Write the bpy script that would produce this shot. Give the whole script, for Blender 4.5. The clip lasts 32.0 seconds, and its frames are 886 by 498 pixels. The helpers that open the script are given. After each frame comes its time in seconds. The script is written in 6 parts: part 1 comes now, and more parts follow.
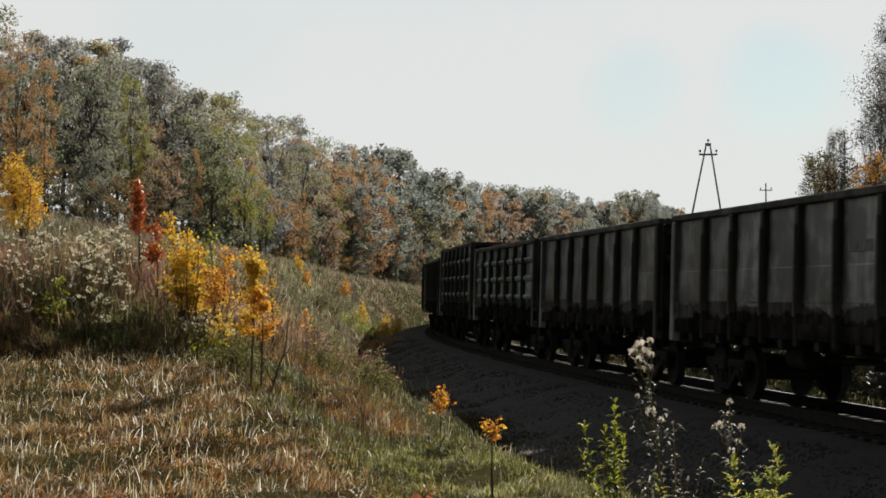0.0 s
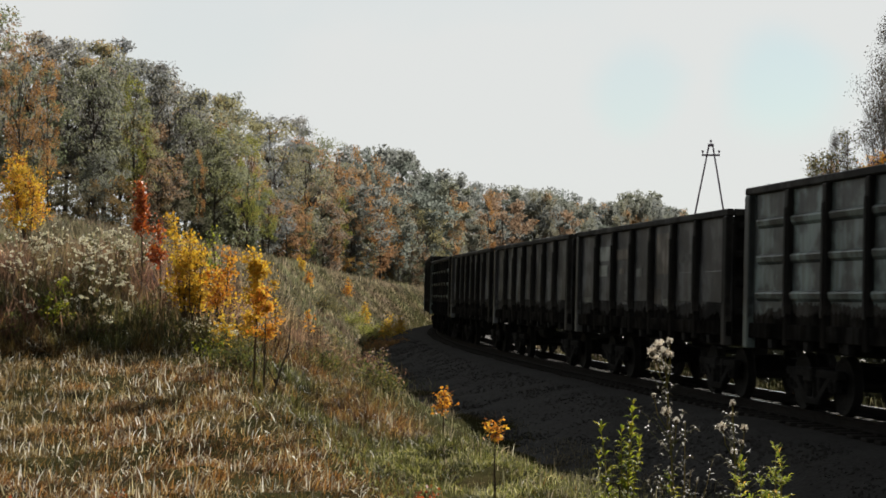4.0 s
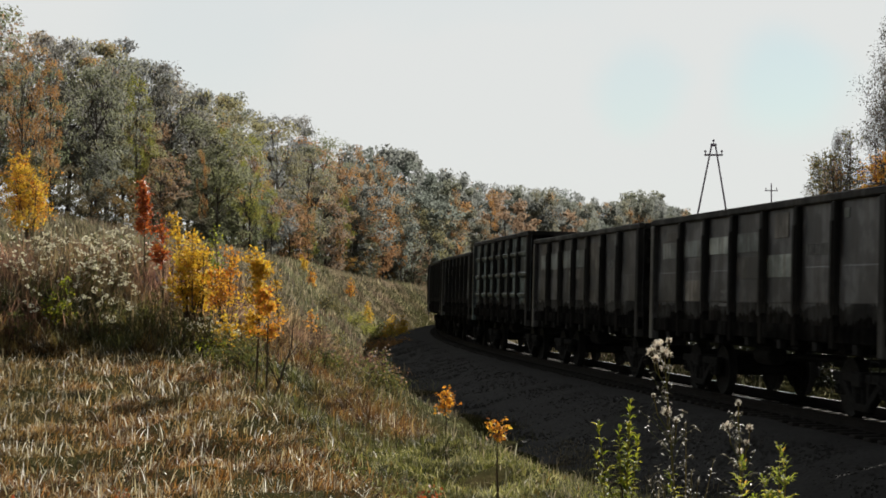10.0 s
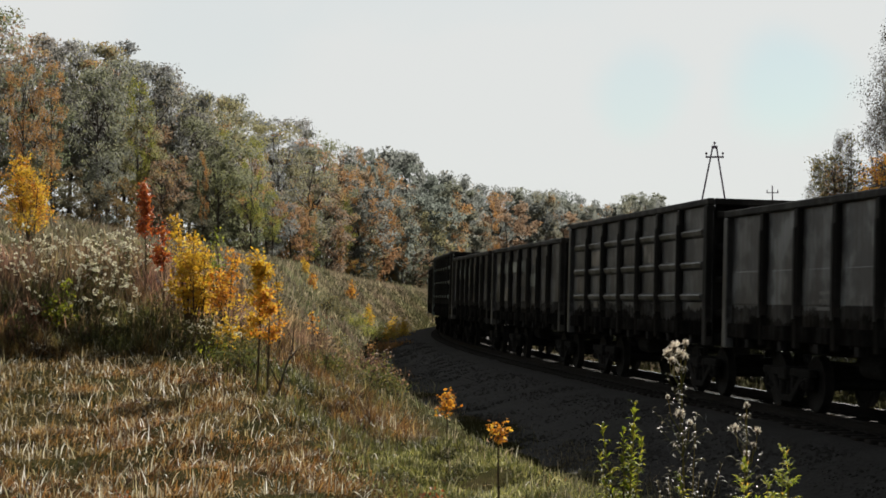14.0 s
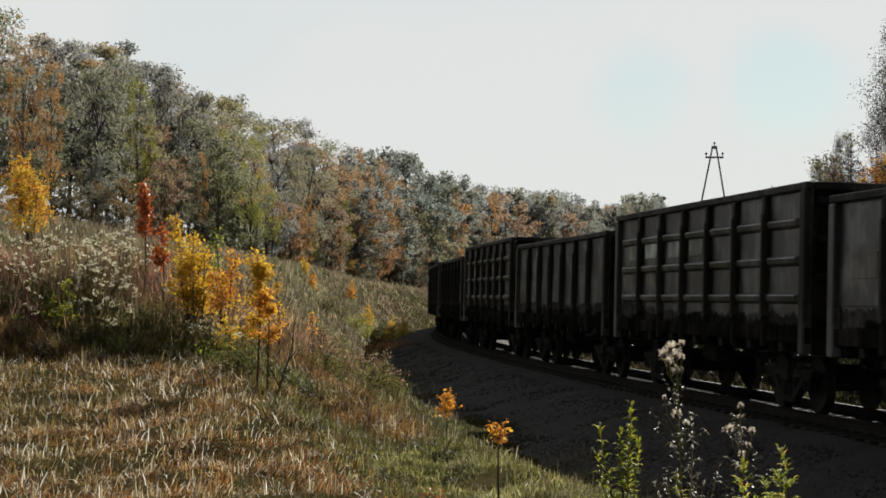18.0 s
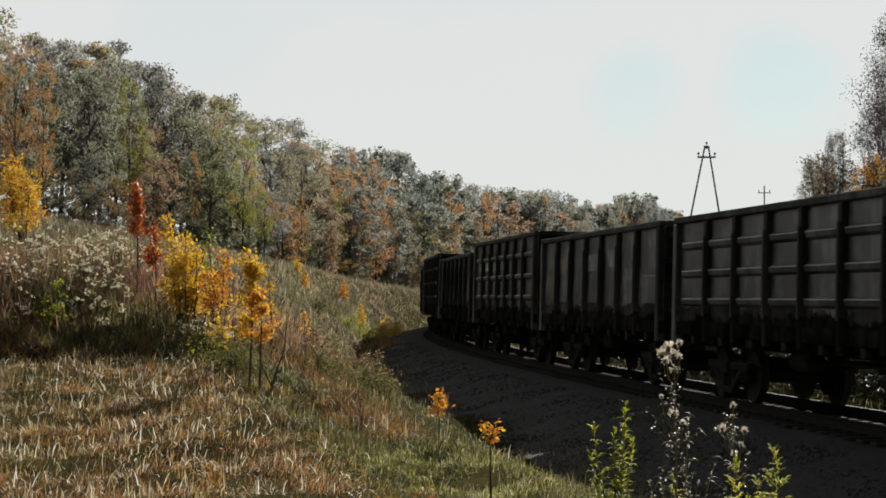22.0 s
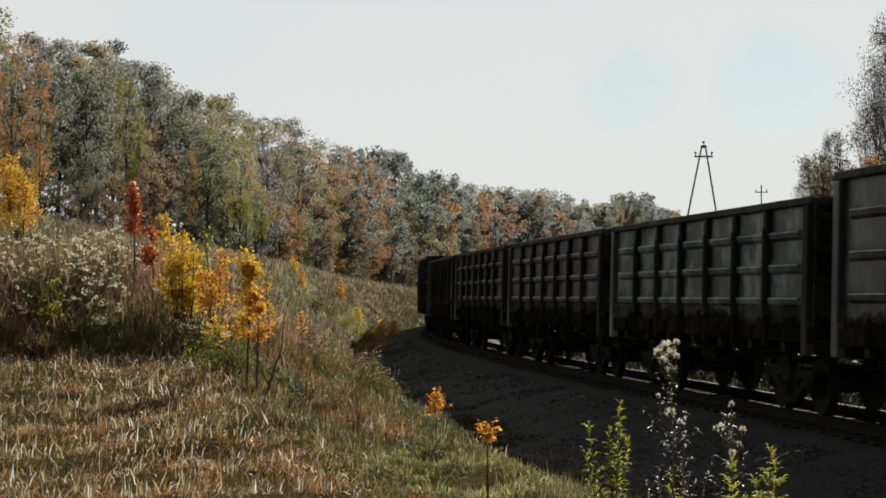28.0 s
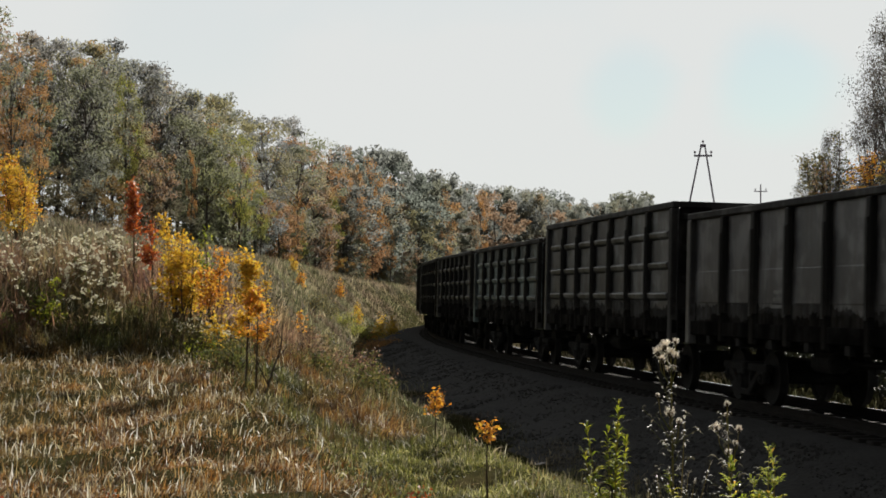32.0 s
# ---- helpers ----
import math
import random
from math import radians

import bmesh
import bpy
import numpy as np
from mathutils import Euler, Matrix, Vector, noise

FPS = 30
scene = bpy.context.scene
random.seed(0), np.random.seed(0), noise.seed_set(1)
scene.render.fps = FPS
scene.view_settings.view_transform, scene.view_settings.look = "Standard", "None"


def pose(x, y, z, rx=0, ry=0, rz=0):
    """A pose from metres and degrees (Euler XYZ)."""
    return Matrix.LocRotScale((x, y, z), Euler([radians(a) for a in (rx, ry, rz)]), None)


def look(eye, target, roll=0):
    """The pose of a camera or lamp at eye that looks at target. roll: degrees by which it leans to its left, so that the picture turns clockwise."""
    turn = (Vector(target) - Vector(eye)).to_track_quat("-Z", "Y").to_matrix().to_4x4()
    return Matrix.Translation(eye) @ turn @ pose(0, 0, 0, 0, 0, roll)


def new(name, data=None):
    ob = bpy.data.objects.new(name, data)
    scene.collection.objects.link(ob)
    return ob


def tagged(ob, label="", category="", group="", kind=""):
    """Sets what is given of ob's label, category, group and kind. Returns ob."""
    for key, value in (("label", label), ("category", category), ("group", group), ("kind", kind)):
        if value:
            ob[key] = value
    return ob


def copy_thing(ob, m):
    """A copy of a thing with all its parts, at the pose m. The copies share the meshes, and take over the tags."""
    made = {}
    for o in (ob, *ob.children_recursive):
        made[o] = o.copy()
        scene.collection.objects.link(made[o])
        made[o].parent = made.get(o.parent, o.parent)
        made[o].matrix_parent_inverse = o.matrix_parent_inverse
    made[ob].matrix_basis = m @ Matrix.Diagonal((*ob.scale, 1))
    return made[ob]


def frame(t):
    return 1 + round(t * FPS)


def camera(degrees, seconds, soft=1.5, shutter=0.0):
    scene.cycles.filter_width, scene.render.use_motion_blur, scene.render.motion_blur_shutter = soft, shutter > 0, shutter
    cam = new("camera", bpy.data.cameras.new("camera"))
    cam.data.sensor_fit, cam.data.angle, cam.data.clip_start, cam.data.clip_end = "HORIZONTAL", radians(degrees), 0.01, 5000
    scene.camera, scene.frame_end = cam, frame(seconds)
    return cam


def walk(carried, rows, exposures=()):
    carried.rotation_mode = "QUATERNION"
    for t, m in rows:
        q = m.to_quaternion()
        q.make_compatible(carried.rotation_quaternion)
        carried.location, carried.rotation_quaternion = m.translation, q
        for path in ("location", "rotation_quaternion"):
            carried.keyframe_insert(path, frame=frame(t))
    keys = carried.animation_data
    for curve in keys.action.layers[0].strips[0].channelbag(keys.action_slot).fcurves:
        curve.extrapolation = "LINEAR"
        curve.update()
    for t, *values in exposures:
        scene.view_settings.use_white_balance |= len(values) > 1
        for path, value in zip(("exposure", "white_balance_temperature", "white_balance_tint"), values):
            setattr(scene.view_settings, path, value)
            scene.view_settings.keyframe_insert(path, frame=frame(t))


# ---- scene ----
FOV = 27.37
EYE = (0.0, 0.0, 1.97)
cam = camera(FOV, 32.0, soft=1.7, shutter=0.4)

# how far the hand-held camera turns to the left and up, in hundredths of a degree, at each time
SWAY = (
    (0, 0, 0), (1, 0.3, 1.5), (2, 1.2, 1.8), (3, 2.8, 2.2), (3.5, 6, 2.2), (5.5, 11, 2.2), (6.5, 11.6, 2.5), (7.5, 11.4, 2.7),
    (8.5, 14.3, 2.4), (9.5, 15.6, 2), (10, 16.8, 1.6), (11, 16.4, 2.2), (12, 17.4, 4.2), (13, 18.6, 6), (14, 20, 8.2),
    (14.5, 20.6, 9.3), (16.5, 22.2, 9.5), (17.5, 21.5, 9.8), (18, 19.4, 9.3), (19, 17.8, 8.4), (20, 17.8, 7), (20.5, 17.2, 7.4),
    (21, 7.5, 7.8), (21.5, -1, 8.4), (22, -4.6, 8.4), (22.5, -7.2, 8.8), (23, -9.3, 8.9), (24, -10.4, 8.8), (25, -12.2, 7.8),
    (25.5, -13.4, 7.5), (27.5, -14.2, 6.9), (28.5, -13.6, 5.6), (29, -15.2, 5.9), (30, -16.5, 5), (31, -18.1, 4.9), (32, -15.9, 3.8))
TILT = 1.407
walk(cam, [(t, pose(*EYE, 90 + TILT + up / 100, 0, left / 100)) for t, left, up in SWAY])

# ---- light ----
SUN_EL, SUN_AZ = 31.0, 29.0          # height, and turn to the right of +Y
world = bpy.data.worlds.new("hazy_sky")
scene.world = world
world.use_nodes = True
wn, wl = world.node_tree.nodes, world.node_tree.links
wn.clear()
w_out = wn.new("ShaderNodeOutputWorld")
w_sky = wn.new("ShaderNodeTexSky")
w_sky.sky_type, w_sky.sun_disc = "NISHITA", False
w_sky.sun_elevation, w_sky.sun_rotation = radians(SUN_EL), radians(SUN_AZ)
w_sky.air_density, w_sky.dust_density, w_sky.ozone_density = 1.0, 0.3, 2.0
w_blue = wn.new("ShaderNodeBackground")
w_blue.inputs["Strength"].default_value = 0.05
w_veil = wn.new("ShaderNodeBackground")
w_veil.inputs["Color"].default_value = (0.438, 0.444, 0.437, 1)
w_mix = wn.new("ShaderNodeMixShader")
w_co = wn.new("ShaderNodeTexCoord")
w_map = wn.new("ShaderNodeMapping")
w_map.inputs["Scale"].default_value = (1.0, 1.0, 1.8)
w_map.inputs["Location"].default_value = (0.32, 0.0, 0.11)
w_noise = wn.new("ShaderNodeTexNoise")
w_noise.inputs["Scale"].default_value = 6.5
w_noise.inputs["Detail"].default_value = 5.0
w_noise.inputs["Roughness"].default_value = 0.45
w_ramp = wn.new("ShaderNodeValToRGB")
w_ramp.color_ramp.elements[0].position, w_ramp.color_ramp.elements[0].color = 0.34, (0.9, 0.9, 0.9, 1)
w_ramp.color_ramp.elements[1].position, w_ramp.color_ramp.elements[1].color = 0.47, (0.97, 0.97, 0.97, 1)
wl.new(w_co.outputs["Generated"], w_map.inputs["Vector"])
wl.new(w_map.outputs["Vector"], w_noise.inputs["Vector"])
wl.new(w_noise.outputs["Fac"], w_ramp.inputs["Fac"])
w_tint = wn.new("ShaderNodeMix")
w_tint.data_type, w_tint.blend_type = "RGBA", "MULTIPLY"
w_tint.inputs[0].default_value = 1.0
w_tint.inputs[7].default_value = (0.80, 1.0, 0.93, 1)
wl.new(w_sky.outputs["Color"], w_tint.inputs[6])
wl.new(w_tint.outputs[2], w_blue.inputs["Color"])

# the veil is brightest low towards the sun, thinner overhead and behind
w_dot = wn.new("ShaderNodeVectorMath")
w_dot.operation = "DOT_PRODUCT"
wl.new(w_co.outputs["Generated"], w_dot.inputs[0])
w_dot.inputs[1].default_value = (math.sin(radians(SUN_AZ)) * 0.6, 0.85, 0.0)
w_side = wn.new("ShaderNodeMapRange")
w_side.interpolation_type = "SMOOTHSTEP"
for key, value in (("From Min", -0.35), ("From Max", 0.55), ("To Min", 0.42), ("To Max", 1.0)):
    w_side.inputs[key].default_value = value
wl.new(w_dot.outputs["Value"], w_side.inputs["Value"])
w_sep = wn.new("ShaderNodeSeparateXYZ")
wl.new(w_co.outputs["Generated"], w_sep.inputs["Vector"])
w_high = wn.new("ShaderNodeMapRange")
w_high.interpolation_type = "SMOOTHSTEP"
for key, value in (("From Min", 0.25), ("From Max", 0.75), ("To Min", 1.0), ("To Max", 0.42)):
    w_high.inputs[key].default_value = value
wl.new(w_sep.outputs["Z"], w_high.inputs["Value"])
w_glow = wn.new("ShaderNodeMath")
w_glow.operation = "MULTIPLY"
wl.new(w_side.outputs["Result"], w_glow.inputs[0])
wl.new(w_high.outputs["Result"], w_glow.inputs[1])
wl.new(w_glow.outputs[0], w_veil.inputs["Strength"])


def sky_gap(bearing, height, wide, depth, before):
    """A soft-edged thin place in the cloud veil."""
    a, e = radians(bearing), radians(height)
    warp = wn.new("ShaderNodeVectorMath")
    warp.operation = "MULTIPLY_ADD"
    wl.new(w_noise.outputs["Color"], warp.inputs[0])
    warp.inputs[1].default_value = (0.04, 0.04, 0.04)
    wl.new(w_co.outputs["Generated"], warp.inputs[2])
    far = wn.new("ShaderNodeVectorMath")
    far.operation = "DISTANCE"
    wl.new(warp.outputs["Vector"], far.inputs[0])
    far.inputs[1].default_value = (math.sin(a) * math.cos(e) + 0.02, math.cos(a) * math.cos(e) + 0.02, math.sin(e) + 0.02)
    rng = wn.new("ShaderNodeMapRange")
    rng.interpolation_type = "SMOOTHSTEP"
    rng.inputs["From Min"].default_value, rng.inputs["From Max"].default_value = wide * 0.3, wide
    rng.inputs["To Min"].default_value, rng.inputs["To Max"].default_value = depth, 1.0
    wl.new(far.outputs["Value"], rng.inputs["Value"])
    both = wn.new("ShaderNodeMath")
    both.operation = "MULTIPLY"
    wl.new(before, both.inputs[0])
    wl.new(rng.outputs["Result"], both.inputs[1])
    return both.outputs[0]


veil = sky_gap(10.6, 6.5, 0.045, 0.66, w_ramp.outputs["Color"])
veil = sky_gap(6.0, 6.4, 0.034, 0.74, veil)
veil = sky_gap(-7.5, 8.3, 0.07, 0.91, veil)
veil = sky_gap(60, 30, 0.5, 0.8, veil)
wl.new(veil, w_mix.inputs["Fac"])
wl.new(w_blue.outputs["Background"], w_mix.inputs[1])
wl.new(w_veil.outputs["Background"], w_mix.inputs[2])
wl.new(w_mix.outputs["Shader"], w_out.inputs["Surface"])

sun = new("sun", bpy.data.lights.new("sun", "SUN"))
sun.data.energy, sun.data.angle, sun.data.color = 5.0, radians(0.6), (1.0, 0.935, 0.85)
sa, se = radians(SUN_AZ), radians(SUN_EL)
sun.matrix_world = look((0, 0, 60), Vector((0, 0, 60)) - Vector((math.sin(sa) * math.cos(se), math.cos(sa) * math.cos(se), math.sin(se))))
scene.view_settings.exposure = 0.8

# ---- the line of the railway: a transition curve to the right ----
CANT = 0.025
DS = 0.5
S0, S1 = -90.0, 460.0


def lay_line():
    n = int((S1 - S0) / DS)
    s = S0 + DS * np.arange(n + 1)
    k = np.clip(0.000788 + 2.5e-5 * s, 0.0, 0.0031)
    i0 = int(-S0 / DS)
    turn = np.concatenate(([0], np.cumsum((k[1:] + k[:-1]) / 2 * DS)))
    th = 0.1604 - (turn - turn[i0])
    mid = (th[1:] + th[:-1]) / 2
    x = np.concatenate(([0], np.cumsum(-np.sin(mid) * DS)))
    y = np.concatenate(([0], np.cumsum(np.cos(mid) * DS)))
    return s, x - x[i0] + 8.504, y - y[i0] + 21.0, th


LINE = lay_line()


def on_line(s):
    """Place and heading (turn to the left of +Y) of the track at s metres."""
    return tuple(float(np.interp(s, LINE[0], c)) for c in LINE[1:])


def off_line(x, y):
    """Distance to the left of the track, for arrays of places."""
    x, y = np.asarray(x, float), np.asarray(y, float)
    best = np.full(x.shape, 1e18)
    d = np.zeros(x.shape)
    for i in range(0, len(LINE[0]), 4):
        px, py, th = LINE[1][i], LINE[2][i], LINE[3][i]
        q = (x - px) ** 2 + (y - py) ** 2
        near = q < best
        best = np.where(near, q, best)
        side = -(x - px) * math.cos(th) - (y - py) * math.sin(th)
        d = np.where(near, np.where(q < 9, side, np.sign(side) * np.sqrt(q)), d)
    return d


# ---- the lie of the land ----
def smooth(a, b, v):
    t = np.clip((v - a) / (b - a), 0, 1)
    return t * t * (3 - 2 * t)


def bumps(x, y, scale, seed):
    rng = np.random.RandomState(seed)
    z = np.zeros(np.shape(x))
    for i in range(7):
        a, f, p = rng.uniform(0, 6.28), rng.uniform(0.6, 1.9) / scale, rng.uniform(0, 6.28)
        z += np.sin((x * math.cos(a) + y * math.sin(a)) * f * 6.28 + p) / 7
    return z


def land(x, y):
    """Height of the natural ground and the formation under the track."""
    x, y = np.asarray(x, float), np.asarray(y, float)
    d = off_line(x, y)
    # the near grass bank and the mound behind it
    bank = np.interp(y, [-40, 0, 13, 17, 21, 24, 30, 45], [0.2, 0.40, 0.48, 0.66, 0.92, 1.12, 1.2, 1.0])
    edge = np.interp(y, [-40, 0, 13.3, 16.5, 18.2, 21.4, 25, 29, 34, 45], [6, 2.8, 1.15, 0.1, -0.7, -1.7, -2.3, -2.6, -2.6, -2])
    bank = bank + 0.98 * smooth(23.8, 28.0, y) * (1 - smooth(30, 40, y)) * (1 - smooth(-4.9, -2.1, x))
    near = -0.75 + (bank + 0.75) * (1 - smooth(-0.5, 3.6, x - edge))
    near = near + (0.10 * bumps(x, y, 5.0, 3) + 0.11 * bumps(x, y, 1.5, 23) * smooth(8, 10, y)) * (1 - smooth(-0.4, 1.6, x - edge))
    rim = np.interp(y, [9, 12.5, 15, 18, 21, 25], [0.4, -0.33, -0.86, -1.48, -2.3, -3.0])
    near = near - 0.24 * np.exp(-((x - rim - 0.75) / 0.45) ** 2) * smooth(14.5, 17.5, y) * (1 - smooth(21, 23, y))
    # the side of the cutting and the wooded hilltop
    steep = np.interp(y, [25, 40, 70, 95, 150, 300], [0.2, 0.5, 0.85, 0.9, 0.85, 0.6])
    foot = np.interp(y, [40, 60, 90], [6.0, 5.7, 4.5])
    high = np.interp(y, [60, 85, 125, 150, 175], [3.6, 4.6, 5.0, 4.2, 3.6])
    far = -0.75 + steep * np.minimum(np.clip(d - foot, 0, 20), high) + 0.20 * np.clip(d - foot - high, 0, 12) + 0.12 * bumps(x, y, 7.0, 5) - 0.05 * np.clip(d - 60, 0, 100)
    w = smooth(30, 44, y)
    left = near * (1 - w) + far * w
    right = -0.55 + 0.05 * np.clip(-d - 8, 0, 60) + 0.1 * bumps(x, y, 6, 8)
    z = np.where(d > 0, left, right)
    k = smooth(2.6, 4.6, np.abs(d))
    z = z * k - 0.80 * (1 - k)
    return z


def ground_z(x, y):
    return float(land(np.array([x]), np.array([y]))[0])


# ---- materials ----
def material(name, rough=0.8, metal=0.0, shine=0.5):
    m = bpy.data.materials.new(name)
    m.use_nodes = True
    n = m.node_tree.nodes
    b = n["Principled BSDF"]
    b.inputs["Roughness"].default_value, b.inputs["Metallic"].default_value = rough, metal
    b.inputs["Specular IOR Level"].default_value = shine
    return m, n, m.node_tree.links, b


def ramp_node(n, stops):
    r = n.new("ShaderNodeValToRGB")
    e = r.color_ramp.elements
    while len(e) < len(stops):
        e.new(0.5)
    for i, (p, c) in enumerate(stops):
        e[i].position, e[i].color = p, (*c, 1)
    return r


def noise_node(n, l, scale, detail=4, rough=0.6, coord="Object"):
    co = n.new("ShaderNodeTexCoord")
    t = n.new("ShaderNodeTexNoise")
    t.inputs["Scale"].default_value, t.inputs["Detail"].default_value, t.inputs["Roughness"].default_value = scale, detail, rough
    l.new(co.outputs[coord], t.inputs["Vector"])
    return t


def mix_node(n, l, kind, fac, a, b):
    m = n.new("ShaderNodeMix")
    m.data_type, m.blend_type = "RGBA", kind
    for slot, v in ((0, fac), (6, a), (7, b)):
        if hasattr(v, "links"):
            l.new(v, m.inputs[slot])
        else:
            m.inputs[slot].default_value = v if slot == 0 else (*v, 1)
    return m.outputs[2]


def bump_node(n, l, b, height, strength, dist):
    p = n.new("ShaderNodeBump")
    p.inputs["Strength"].default_value, p.inputs["Distance"].default_value = strength, dist
    l.new(height, p.inputs["Height"])
    l.new(p.outputs["Normal"], b.inputs["Normal"])


def two_scale(name, stops, fine, broad, rough=0.85, metal=0.0, bump=0.5, dist=0.02, fleck=0.35, coord="Object", shine=0.12):
    """A surface with broad stains and fine grain."""
    m, n, l, b = material(name, rough, metal, shine)
    a, c = noise_node(n, l, broad, 5, 0.65, coord), noise_node(n, l, fine, 3, 0.6, coord)
    r = ramp_node(n, stops)
    l.new(a.outputs["Fac"], r.inputs["Fac"])
    g = ramp_node(n, [(0.3, (1 - fleck,) * 3), (0.7, (1 + fleck * 0.6,) * 3)])
    l.new(c.outputs["Fac"], g.inputs["Fac"])
    l.new(mix_node(n, l, "MULTIPLY", 1.0, r.outputs["Color"], g.outputs["Color"]), b.inputs["Base Color"])
    bump_node(n, l, b, c.outputs["Fac"], bump, dist)
    return m


def leafy(name, stops, per="island", gloss=0.45, through_light=0.35, patch=None, tuft=0.0, shine=0.5):
    """Leaves and blades: colours spread over the pieces, light shining through them."""
    m, n, l, b = material(name, gloss, 0.0, shine)
    r = ramp_node(n, stops)
    geo = n.new("ShaderNodeNewGeometry")
    if per == "island":
        l.new(geo.outputs["Random Per Island"], r.inputs["Fac"])
        col = r.outputs["Color"]
    else:
        info = n.new("ShaderNodeObjectInfo")
        add = n.new("ShaderNodeMath")
        add.operation = "MULTIPLY_ADD"
        l.new(geo.outputs["Random Per Island"], add.inputs[0])
        add.inputs[1].default_value = 0.12
        l.new(info.outputs["Random"], add.inputs[2])
        sub = n.new("ShaderNodeMath")
        sub.operation = "SUBTRACT"
        l.new(add.outputs[0], sub.inputs[0])
        sub.inputs[1].default_value = 0.06
        l.new(sub.outputs[0], r.inputs["Fac"])
        col = r.outputs["Color"]
    if patch:
        t = noise_node(n, l, patch[0], 3, 0.6)
        l.new(geo.outputs["Position"], t.inputs["Vector"])
        lo, hi = patch[2:4] if len(patch) > 2 else (0.38, 0.62)
        g = ramp_node(n, [(lo, (0, 0, 0)), (hi, (1, 1, 1))])
        l.new(t.outputs["Fac"], g.inputs["Fac"])
        r2 = ramp_node(n, patch[1])
        l.new(geo.outputs["Random Per Island"], r2.inputs["Fac"])
        col = mix_node(n, l, "MIX", g.outputs["Color"], col, r2.outputs["Color"])
    # Tuft-sized tone noise; its dark end stands for shadowed gaps in the grass.
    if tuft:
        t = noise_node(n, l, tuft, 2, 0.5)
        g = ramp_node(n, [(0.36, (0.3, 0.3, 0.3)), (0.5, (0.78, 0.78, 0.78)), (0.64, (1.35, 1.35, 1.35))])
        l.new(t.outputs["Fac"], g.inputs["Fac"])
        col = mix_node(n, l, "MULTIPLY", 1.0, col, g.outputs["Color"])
    l.new(col, b.inputs["Base Color"])
    tr = n.new("ShaderNodeBsdfTranslucent")
    l.new(col, tr.inputs["Color"])
    mx = n.new("ShaderNodeMixShader")
    mx.inputs["Fac"].default_value = through_light
    l.new(b.outputs["BSDF"], mx.inputs[1])
    l.new(tr.outputs["BSDF"], mx.inputs[2])
    l.new(mx.outputs["Shader"], n["Material Output"].inputs["Surface"])
    return m


MAT = {}
MAT["ground"] = two_scale("meadow_soil", [(0.3, (0.025, 0.02, 0.011)), (0.5, (0.036, 0.036, 0.015)), (0.7, (0.055, 0.043, 0.022))], 9.0, 0.35, 0.95, bump=0.8, dist=0.05, shine=0.0)
MAT["ballast"] = two_scale("sooty_ballast", [(0.3, (0.03, 0.0297, 0.029)), (0.7, (0.045, 0.0443, 0.0435))], 14.0, 0.8, 0.9, bump=0.6, dist=0.03, fleck=0.4)
MAT["stone"] = two_scale("ballast_stone", [(0.3, (0.042, 0.0416, 0.0408)), (0.7, (0.07, 0.069, 0.0675))], 9.0, 1.7, 0.85)
MAT["sleeper"] = two_scale("sleeper_concrete", [(0.3, (0.018, 0.017, 0.016)), (0.7, (0.04, 0.037, 0.034))], 22.0, 2.0, 0.9)
MAT["rail"] = two_scale("rail_rust", [(0.3, (0.016, 0.0145, 0.0135)), (0.7, (0.028, 0.025, 0.023))], 30.0, 3.0, 0.85, 0.1)
MAT["rail_head"] = two_scale("rail_polished_steel", [(0.3, (0.45, 0.45, 0.46)), (0.7, (0.6, 0.6, 0.6))], 60.0, 4.0, 0.22, 1.0, bump=0.1, fleck=0.1, shine=0.5)
MAT["bark"] = two_scale("bark", [(0.3, (0.035, 0.03, 0.025)), (0.7, (0.10, 0.085, 0.07))], 18.0, 2.0, 0.95, bump=1.0, dist=0.03)
MAT["twig"] = two_scale("twig", [(0.3, (0.06, 0.045, 0.03)), (0.7, (0.12, 0.09, 0.06))], 40.0, 6.0, 0.9)
MAT["pole"] = two_scale("pole_concrete", [(0.3, (0.24, 0.2, 0.26)), (0.7, (0.36, 0.31, 0.38))], 12.0, 1.0, 0.85)
MAT["wheel"] = two_scale("wheel_steel", [(0.3, (0.015, 0.0147, 0.0142)), (0.7, (0.028, 0.0272, 0.0264))], 20.0, 3.0, 0.75, 0.2)
MAT["under"] = two_scale("underframe_grime", [(0.3, (0.016, 0.0157, 0.0153)), (0.7, (0.03, 0.0292, 0.0284))], 15.0, 1.5, 0.9)


